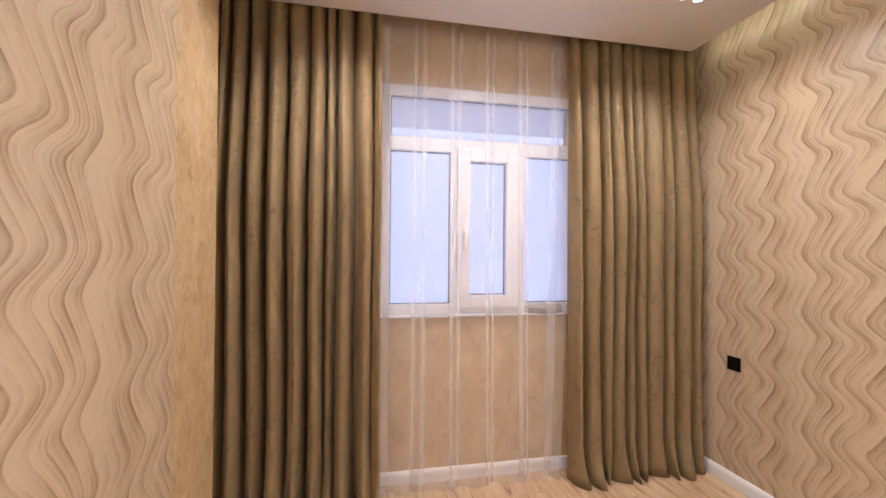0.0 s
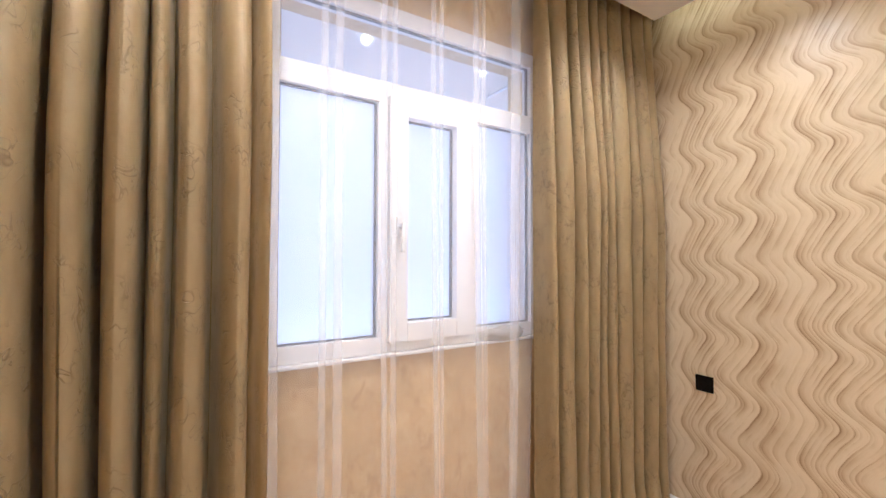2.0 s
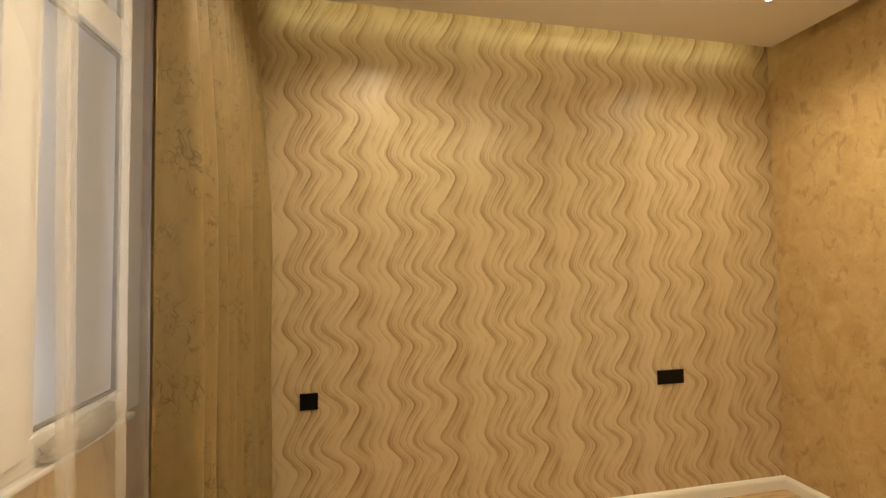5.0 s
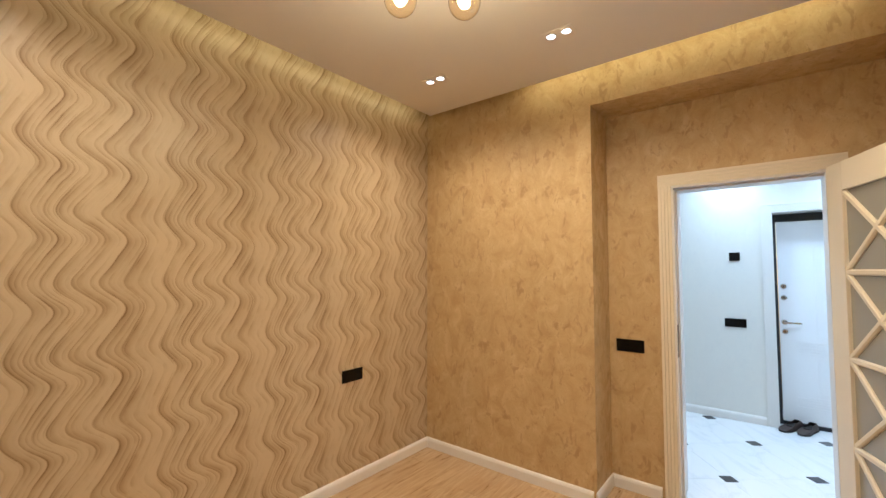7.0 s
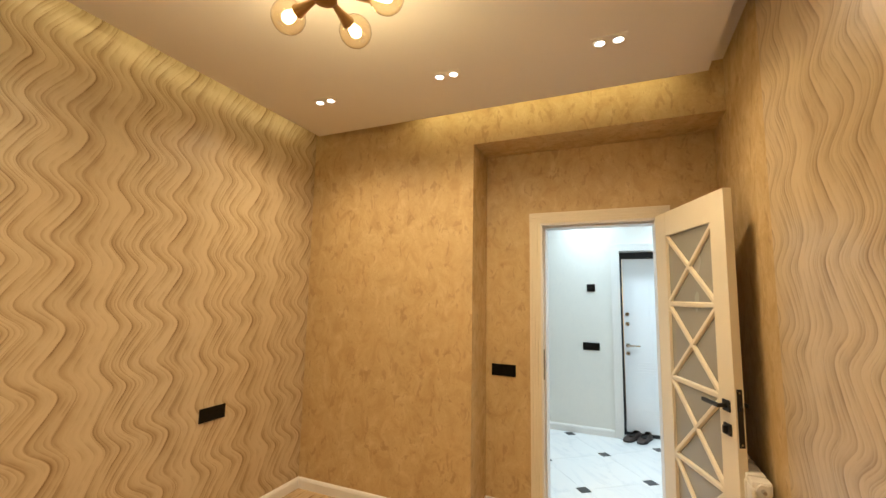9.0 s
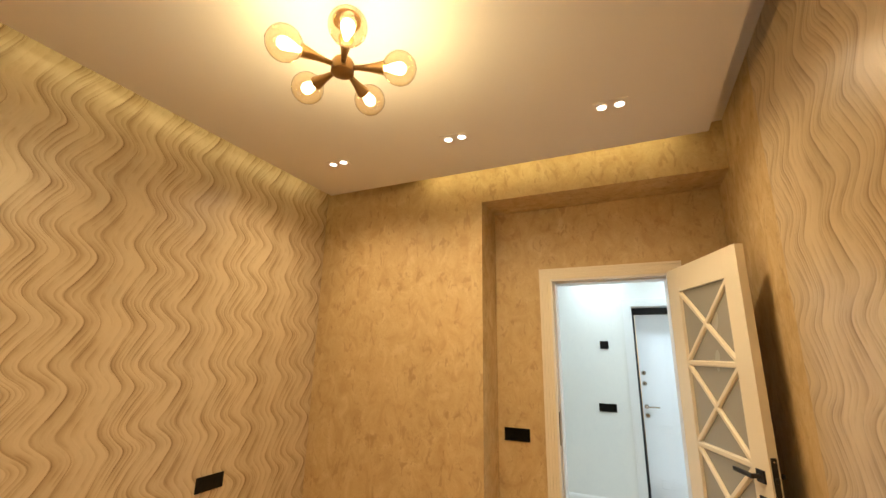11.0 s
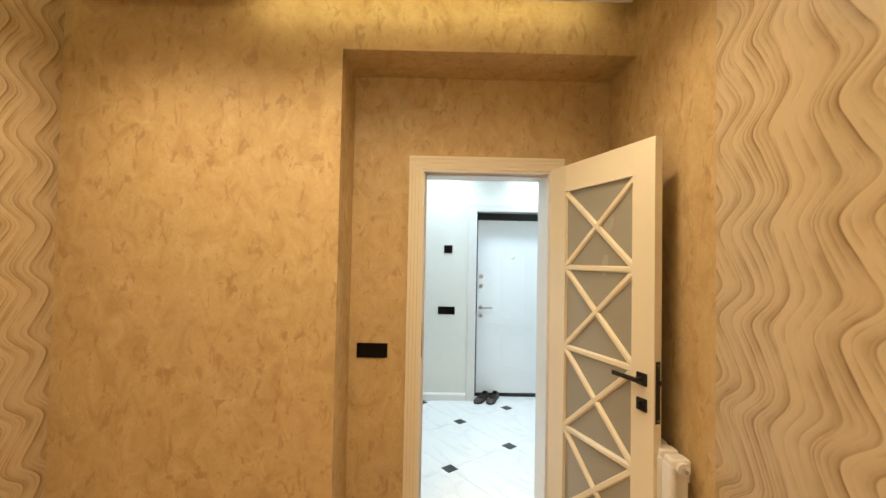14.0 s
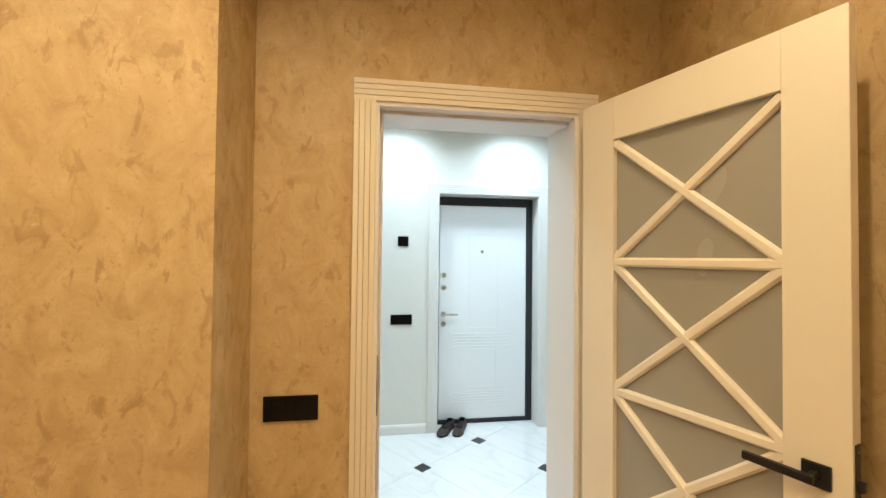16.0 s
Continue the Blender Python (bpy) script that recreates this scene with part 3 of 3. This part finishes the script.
# enclosed balcony beyond the window
structure("balcony_ceiling", (-1.0, NY + 0.25, 2.72), (5.5, 5.35, 2.82), CEIL, "white balcony ceiling beyond the window", "ceiling")
structure("balcony_floor", (-1.0, NY + 0.25, -0.1), (5.5, 5.35, 0.0), CONCRETE, "plain balcony floor beyond the window", "floor")
rack = thing("ceiling_rail", "slim grey metal rail bracket under the balcony ceiling", "rail", Matrix.Translation((2.84, 4.50, 2.72)))
part("bar", box_bm((-0.008, -0.125, -0.040), (0.008, 0.125, -0.026), 0.003), CHROME, rack)
for y in (-0.115, 0.115):
    part("hanger", box_bm((-0.006, y - 0.006, -0.030), (0.006, y + 0.006, -0.0005), 0.002), CHROME, rack)
def track_spotlight(x, y, aim):
    """A small tilted can on a short stem under the balcony ceiling; aim is its turn about z in degrees."""
    root = thing("track_spotlight", "small grey cylindrical spotlight under the balcony ceiling, lit", "spotlight", facing(x, y, 2.72, aim), group="balcony spotlights")
    part("mount", tube_bm((0, 0, -0.012), (0, 0, -0.0005), 0.03), SPOTGREY, root, smooth=True)
    part("stem", tube_bm((0, 0, -0.045), (0, 0, -0.011), 0.007), SPOTGREY, root, smooth=True)
    tilt = Matrix.Translation((0, 0, -0.06)) @ Matrix.Rotation(radians(55), 4, "X")
    can = part("can", lathe_bm([(0.0, 0.06), (0.028, 0.06), (0.032, 0.055), (0.034, -0.055), (0.030, -0.058), (0.028, -0.045), (0.0, -0.045)], tilt), SPOTGREY, root, smooth=True)
    part("lens", lathe_bm([(0.0, -0.050), (0.022, -0.050), (0.022, -0.046)], tilt), DISCC, can, "glowing lens")


track_spotlight(1.345, 4.10, 35)
track_spotlight(1.74, 4.10, 35)
# added lamp kept low and unseen; lifts the balcony ceiling in place of daylight
lamp("balcony_fill", "AREA", look((2.2, 5.20, 0.45), (2.2, 4.35, 2.7)), 20, (1.0, 0.92, 0.88), size=6.2, size_y=0.8)
structure("balcony_wall_west", (-1.1, NY + 0.25, -0.1), (-1.0, 5.35, 2.82), CEIL, "white balcony end wall")
structure("balcony_wall_east", (5.5, NY + 0.25, -0.1), (5.6, 5.35, 2.82), CEIL, "white balcony end wall")
structure("balcony_parapet", (-1.0, 5.25, -0.1), (5.5, 5.35, 0.35), PALEBLUE, "pale grey-blue balcony parapet")
n = Nodes("hazy_daylight")
g = n.add("SeparateXYZ")
n.put(g.inputs[0], n.coords())
pale = n.ramp(n.math("MULTIPLY_ADD", g.outputs[2], 0.25, 0.1), [(0.25, (0.72, 0.76, 0.86)), (0.36, (0.70, 0.77, 0.88)), (0.42, (0.86, 0.72, 0.56)), (0.52, (0.84, 0.74, 0.62)), (0.66, (0.80, 0.82, 0.92))])
side = n.ramp(n.math("MULTIPLY", g.outputs[0], 0.1), [(0.30, 0.0), (0.42, 1.0)])
n.set(Base_Color=(0, 0, 0), Emission_Color=n.mix(side, (1.0, 0.88, 0.90), pale), Emission_Strength=0.64)
structure("backdrop", (-2.0, 5.60, -0.1), (7.5, 5.62, 4.0), n.mat, "hazy daylight outside the balcony", "backdrop")


# ---- curtains ----
def drape(name, x0, x1, y, top, folds, seed, label, lean, start, full):
    """Heavy drapery: looped folds in plan, gathered at the head and spreading at the floor."""
    rnd = random.Random(seed)
    weights = [rnd.uniform(0.6, 1.45) for _ in range(folds)]
    total = sum(weights)
    depths = [rnd.uniform(0.65, 1.3) for _ in range(folds + 1)]
    necks = [rnd.uniform(0.115, 0.155) for _ in range(folds)]
    leans = [rnd.uniform(-1, 1) for _ in range(folds + 1)]
    starts, s = [], 0.0
    for w in weights:
        starts.append((s / total, w / total))
        s += w
    per, rows = 40, 44
    mesh_rows = []
    bm = bmesh.new()
    for j in range(rows + 1):
        f = j / rows
        z = top - (top - 0.004) * f
        row = []
        for k, (a, w) in enumerate(starts):
            for i in range(per if k < folds - 1 else per + 1):
                q = i / per
                d = depths[k] * (1 - q) + depths[k + 1] * q
                amp = full * (0.40 + 0.60 * min(1, f * 2.5)) * d * (0.8 + 0.5 * w * folds * 0.4)
                ang = 2 * math.pi * q + start
                loop = necks[k] * w * (x1 - x0)
                x = x0 + (a + w * q) * (x1 - x0) + loop * math.sin(ang)
                swing = math.cos(ang)
                fold = -amp * math.copysign(abs(swing) ** 0.6, swing)
                if fold > 0:
                    fold *= 1.15
                x += 0.014 * noise.noise(Vector((x * 6 + seed, z * 0.9, 0))) + 0.010 * leans[k] * f
                yy = y + 0.03 * (1 - min(1.0, max(0.0, f - 0.055) * 3.0)) + fold + 0.010 * noise.noise(Vector((x * 9, z * 1.6, seed)))
                toe = max(0.0, (f - 0.90) / 0.10)
                yy -= lean * f * f + toe * toe * 0.075 * (0.5 + 0.5 * math.sin(ang * 1.0 + k * 1.9))
                x += toe * toe * 0.02 * math.sin(k * 2.3 + ang)
                row.append(bm.verts.new((x, min(yy, 3.552 + 0.008 * math.sin(x * 60)), z)))
        mesh_rows.append(row)
    for p, q in zip(mesh_rows, mesh_rows[1:]):
        for i in range(len(p) - 1):
            bm.faces.new((p[i], p[i + 1], q[i + 1], q[i]))
    bmesh.ops.solidify(bm, geom=bm.faces[:], thickness=0.003)
    return tagged(part(name, bm, DRAPE, smooth="cloth"), label, "curtain", "window curtains")


drape("curtain", 0.225, 1.075, 3.455, UZ - 0.03, 9, 3, "olive-khaki crushed velvet curtain drawn beside the window", 0.02, 0.0, 0.078)
drape("curtain", 2.275, 3.215, 3.495, UZ - 0.03, 10, 8, "olive-khaki crushed velvet curtain drawn to the corner", 0.012, math.pi, 0.068)

rnd = random.Random(5)
plan = [(0.95, 0.0)]
for centre in (1.085, 1.315, 1.545, 1.765, 1.985, 2.205):
    half, lap = rnd.uniform(0.030, 0.040), rnd.uniform(0.022, 0.030)
    for x, d in ((centre - half, 0.0), (centre + half - lap, 0.010)):
        lap *= rnd.uniform(0.75, 1.15)
        plan += [(x, d), (x + lap, d + 0.001), (x + lap + 0.002, d + 0.003), (x, d + 0.005), (x - 0.002, d + 0.007), (x + lap, d + 0.009)]
    plan.append((centre + half + 0.07, 0.006 * rnd.uniform(-1, 1)))
plan.append((2.315, 0.004))
bm = bmesh.new()
rows = []
for j in range(41):
    f = j / 40
    z = (UZ - 0.035) * (1 - f) + 0.006
    row = []
    for i, (px, py) in enumerate(plan):
        flare = 1 + 1.2 * f
        hem = 0.020 * max(0.0, (f - 0.93) / 0.07) ** 2 * math.sin(px * 40)
        edge = -0.085 * f * f * max(0.0, (px - 2.0) / 0.26)
        row.append(bm.verts.new((px + 0.012 * f * math.sin(px * 23) + edge, 3.572 + py * flare - 0.05 * f * f + hem, z)))
    rows.append(row)
for p, q in zip(rows, rows[1:]):
    for i in range(len(p) - 1):
        bm.faces.new((p[i], p[i + 1], q[i + 1], q[i]))
tagged(part("sheer_curtain", bm, SHEER, smooth=False), "white sheer voile curtain hanging before the window", "curtain", "window curtains")
rail = thing("curtain_rail", "white double curtain track under the ceiling slab", "curtain rail")
for y in (3.485, 3.572):
    part("track", box_bm((0.21, y - 0.012, UZ - 0.030), (EX - 0.004, y + 0.012, UZ - 0.001), 0.002), WHITE, rail)


# ---- ceiling lights ----
def spot_pair(x, y, z, lit, group, m=None):
    root = thing("ceiling_spotlight", "paired round white recessed spotlights, lit, in the ceiling", "ceiling light", Matrix.Translation((x, y, z)), group=group)
    part("plate", box_bm((-0.085, -0.045, -0.003), (0.085, 0.045, 0.0), 0.001), CEIL, root)
    for d in (-0.043, 0.043):
        ring = part("bezel", lathe_bm([(0.022, -0.003), (0.030, -0.003), (0.030, -0.006), (0.027, -0.009), (0.023, -0.007), (0.022, -0.003)], Matrix.Translation((d, 0, 0))), WHITE, root, smooth=True)
        disc = part("lens", tube_bm((d, 0, -0.0072), (d, 0, -0.0035), 0.0225), lit, ring, "glowing lens")
        disc.visible_shadow = False
    return root


for x, y in SPOTS:
    spot_pair(x, y, PZ, DISC, "recessed ceiling spotlights")
# includes fixtures for the three added hall lamps, all out of view
for x, y in HALL_SPOTS_AND_FILLS:
    spot_pair(x, y, 2.70, DISCC, "hall ceiling spotlights")

lampt = thing("chandelier", "bronze five-armed ceiling lamp with amber glass globes, lit", "ceiling light", Matrix.Translation(HUB))
part("canopy", lathe_bm([(0.0, 0.205), (0.058, 0.205), (0.060, 0.230), (0.0, 0.230)][:3]), BRASS, lampt, smooth=True)
part("stem", tube_bm((0, 0, 0.02), (0, 0, 0.21), 0.011), BRASS, lampt, smooth=True)
part("hub", lathe_bm([(0.0, -0.030), (0.030, -0.030), (0.042, -0.022), (0.044, 0.015), (0.036, 0.030), (0.0, 0.032)]), BRASS, lampt, smooth=True)
for g in GLOBES:
    d = (g - HUB).normalized()
    way = Matrix.Translation(d * 0.0) @ d.to_track_quat("Z", "Y").to_matrix().to_4x4()
    arm = part("arm", lathe_bm([(0.010, 0.036), (0.010, 0.06), (0.015, 0.10), (0.024, 0.145), (0.026, 0.155), (0.0, 0.157)], way), BRASS, lampt, smooth=True)
    bulb = part("bulb", lathe_bm([(0.009, 0.155), (0.012, 0.17), (0.020, 0.195), (0.023, 0.212), (0.018, 0.230), (0.0, 0.237)], way), BULB, arm, "glowing filament bulb", smooth=True)
    bulb.visible_shadow = False
    prof = [(0.064 * math.sin(radians(a)), 0.213 - 0.064 * math.cos(radians(a))) for a in range(22, 181, 10)]
    prof += [(max(r - 0.0015 * r / 0.064, 0.0), 0.213 + (h - 0.213) * 0.977) for r, h in prof[::-1]]
    prof.append(prof[0])
    globe = part("globe", lathe_bm(prof, way), AMBER, arm, "amber glass globe", smooth=True)
    globe.visible_shadow = False
for name, lo, hi in (("led_strip", (PE - 0.03, PS + 0.05, PZ + 0.051), (PE - 0.02, PN - 0.05, PZ + 0.054)), ("led_strip", (PW + 0.1, PS + 0.02, PZ + 0.051), (2.25, PS + 0.03, PZ + 0.054))):
    tagged(part(name, box_bm(lo, hi), LED), "warm glowing strip light on top of the hung ceiling", "strip light")


# ---- radiator behind the door ----
radiator = thing("radiator", "white sectional aluminium radiator on the wall behind the door", "radiator", Matrix.Translation((WX, 0, 0.05)))
for k in range(6):
    y = 0.42 + 0.08 * k
    bm = box_bm((0.03, y + 0.003, 0.14), (0.105, y + 0.018, 0.70), 0.004)
    box_bm((0.088, y - 0.030, 0.15), (0.110, y + 0.044, 0.69), 0.009, bm)
    box_bm((0.030, y - 0.026, 0.66), (0.105, y + 0.040, 0.715), 0.012, bm)
    box_bm((0.030, y - 0.026, 0.125), (0.105, y + 0.040, 0.18), 0.012, bm)
    part("section", bm, RADI, radiator)
for z in (0.685, 0.155):
    cap = part("end_cap", tube_bm((0.068, 0.855, z), (0.068, 0.875, z), 0.024), RADI, radiator, smooth=True)
    part("air_valve", tube_bm((0.068, 0.874, z), (0.068, 0.892, z), 0.010, 0.007), CHROME, cap, smooth=True)
for y in (0.47, 0.78):
    part("bracket", box_bm((0.0005, y, 0.60), (0.035, y + 0.02, 0.63), 0.002), RADI, radiator)
for y in (0.42, 0.82):
    part("foot_pipe", tube_bm((0.066, y, -0.05), (0.066, y, 0.13), 0.011), RADI, radiator)


# ---- entrance door ----
casing("door_casing_3", -0.013, 0.898, 2.053, HY, 1, 0.085, WHITE, "white fluted casing round the entrance door", 5)
DY = HY - 0.15
rev = thing("door_lining", "white lining of the entrance door recess", "door frame", kind="structure")
for lo, hi in (((-0.019, DY - 0.10, 0), (-0.008, HY + 0.002, 2.048)), ((0.893, DY - 0.10, 0), (0.904, HY + 0.002, 2.048)), ((-0.019, DY - 0.10, 2.048), (0.904, HY + 0.002, 2.059))):
    part("jamb", box_bm(lo, hi, 0.001), WHITE, rev)
entry = thing("entrance_door", "white panelled steel entrance door in a dark frame, closed", "door", Matrix.Translation((0, DY, 0)))
bm = bmesh.new()
for lo, hi in (((-0.008, 0), (0.045, 2.046)), ((0.870, 0), (0.893, 2.046)), ((0.045, 1.975), (0.870, 2.046)), ((0.045, 0.0), (0.870, 0.032))):
    box_bm((lo[0], -0.09, lo[1]), (hi[0], 0.0, hi[1]), 0.003, bm)
part("steel_frame", bm, FRAMEB, entry, "dark grey steel frame")
slab = part("door_leaf", box_bm((0.049, -0.07, 0.036), (0.866, -0.012, 1.971), 0.004), STEELW, entry)


def groove(lo, hi, w=0.006):
    bm = bmesh.new()
    for l, h in (((lo[0], lo[1]), (lo[0] + w, hi[1])), ((hi[0] - w, lo[1]), (hi[0], hi[1])), ((lo[0] + w, lo[1]), (hi[0] - w, lo[1] + w)), ((lo[0] + w, hi[1] - w), (hi[0] - w, hi[1]))):
        box_bm((l[0], -0.0125, l[1]), (h[0], -0.0085, h[1]), 0.0015, bm)
    return part("moulding", bm, STEELW, slab)


groove((0.315, 0.855), (0.595, 1.715))
groove((0.330, 0.325), (0.595, 0.665))
for k in range(5):
    z = 0.80 - 0.028 * k
    part("moulding", box_bm((0.215, -0.0125, z), (0.735, -0.0085, z + 0.008), 0.0015), STEELW, slab)
    z = 0.28 - 0.024 * k
    part("moulding", box_bm((0.215, -0.0125, z), (0.665, -0.0085, z + 0.008), 0.0015), STEELW, slab)
groove((0.675, 0.185), (0.760, 0.275))
for z, r in ((1.335, 0.026), (1.225, 0.026), (0.985, 0.026), (0.895, 0.026)):
    esc = part("escutcheon", lathe_bm([(0.0, 0.010), (r * 0.8, 0.010), (r, 0.0), (r, -0.002)], Matrix.Translation((0.826, -0.012, z)) @ Matrix.Rotation(radians(-90), 4, "X")), CHROME, slab, "chrome lock escutcheon", smooth=True)
    if z == 0.985:
        part("lever", tube_bm((0.826, -0.004, z), (0.826, 0.045, z), 0.009, bm=box_bm((0.700, 0.036, z - 0.009), (0.836, 0.050, z + 0.009), 0.004)), CHROME, esc, smooth=True)
    else:
        part("keyhole", box_bm((0.823, -0.003, z - 0.009), (0.829, 0.0005, z + 0.009), 0.001), BLACK, esc)
part("peephole", lathe_bm([(0.0, 0.004), (0.010, 0.004), (0.016, 0.0), (0.016, -0.002)], Matrix.Translation((0.470, -0.012, 1.551)) @ Matrix.Rotation(radians(-90), 4, "X")), CHROME, slab, "chrome peephole", smooth=True)


def shoe(m):
    root = thing("shoe", "dark brown leather slip-on shoe on the tiles", "shoe", m, group="pair of shoes by the entrance")
    half = [(0.0, -0.135), (0.024, -0.132), (0.034, -0.11), (0.034, -0.06), (0.036, 0.0), (0.045, 0.06), (0.043, 0.10), (0.028, 0.132), (0.0, 0.142)]
    out = half + [(-x, y) for x, y in half[-2:0:-1]]
    part("sole", prism_bm([(x * 1.06, y * 1.02) for x, y in out], 0.0, 0.014), LINING, root)
    bm = bmesh.new()
    rings = []
    for k, (z, s) in enumerate(((0.013, 1.0), (0.030, 1.04), (0.048, 0.98), (0.062, 0.80), (0.066, 0.72))):
        ring = []
        for x, y in out:
            front = max(0.0, (y + 0.02) / 0.16)
            zz = z * (1 - 0.45 * front) + (0.012 if y < -0.08 and k > 2 else 0)
            ys = y * (s if y < 0 else 1 - (1 - s) * 2.6)
            ring.append(bm.verts.new((x * s, ys, max(zz, 0.0135 if k else 0.013))))
        rings.append(ring)
    for p, q in zip(rings, rings[1:]):
        for i in range(len(p)):
            bm.faces.new((p[i], p[(i + 1) % len(p)], q[(i + 1) % len(p)], q[i]))
    part("upper", bm, SHOE, root, smooth=True)
    part("insole", prism_bm([(x * 0.70, y * (0.70 if y < 0 else 0.30)) for x, y in out], 0.0142, 0.046), LINING, root)


shoe(Matrix.Translation((0.81, -2.06, 0.001)) @ Matrix.Rotation(radians(-32), 4, "Z"))
shoe(Matrix.Translation((0.69, -2.06, 0.001)) @ Matrix.Rotation(radians(-24), 4, "Z"))


# ---- floor boards and tiles ----
floor_ob = bpy.data.objects["floor"]
BW, BL = 0.192, 1.28
board_cache = {}
row = 0
x = WX - 0.14
while x < EX:
    y = -BL * ((row * 0.37) % 1.0)
    while y < NY:
        lo, hi = (max(x, 0.18), max(y, 0.013)), (min(x + BW, EX), min(y + BL, NY))
        if hi[0] - lo[0] > 0.01 and hi[1] - lo[1] > 0.01:
            key = (round(hi[0] - lo[0], 3), round(hi[1] - lo[1], 3))
            if key not in board_cache:
                bm = box_bm((0.0004, 0.0004, -0.011), (key[0] - 0.0004, key[1] - 0.0004, 0.0), 0.0012)
                mesh = bpy.data.meshes.new("board")
                bm.to_mesh(mesh), bm.free()
                mesh.materials.append(OAK)
                board_cache[key] = mesh
            b = new("board", board_cache[key])
            b.location, b.parent = (lo[0], lo[1], 0), floor_ob
        y += BL
    x += BW
    row += 1

A, B, O = Vector((0.499, 0.377)), Vector((-0.377, 0.499)), Vector((1.077, -1.470))
angle = math.atan2(A.y, A.x)
S, N = A.length, 0.046
q = S / 2 - 0.001
c = q - N
outline = [(-c, -q), (c, -q), (c, -c), (q, -c), (q, c), (c, c), (c, q), (-c, q), (-c, c), (-q, c), (-q, -c), (-c, -c)]
outline = [(x, y) for x, y in outline]
bm = prism_bm(outline, -0.003, 0.0)
tile_mesh = bpy.data.meshes.new("tile")
bm.to_mesh(tile_mesh), bm.free()
tile_mesh.materials.append(MARBLE)
bm = prism_bm([(-N + 0.002, -N + 0.002), (N - 0.002, -N + 0.002), (N - 0.002, N - 0.002), (-N + 0.002, N - 0.002)], -0.003, 0.0002)
dot_mesh = bpy.data.meshes.new("inset_tile")
bm.to_mesh(dot_mesh), bm.free()
dot_mesh.materials.append(DOT)
for i in range(-7, 8):
    for j in range(-7, 8):
        p = O + A * i + B * j
        if -1.3 < p.x < 3.2 and -2.2 < p.y < -0.08:
            d = new("inset_tile", dot_mesh)
            d.location, d.rotation_euler, d.parent = (p.x, p.y, 0), (0, 0, angle), hall_floor
        p = p + (A + B) / 2
        if -0.95 < p.x < 2.85 and -2.36 < p.y < 0.1:
            d = new("tile", tile_mesh)
            d.location, d.rotation_euler, d.parent = (p.x, p.y, -0.0008), (0, 0, angle), hall_floor
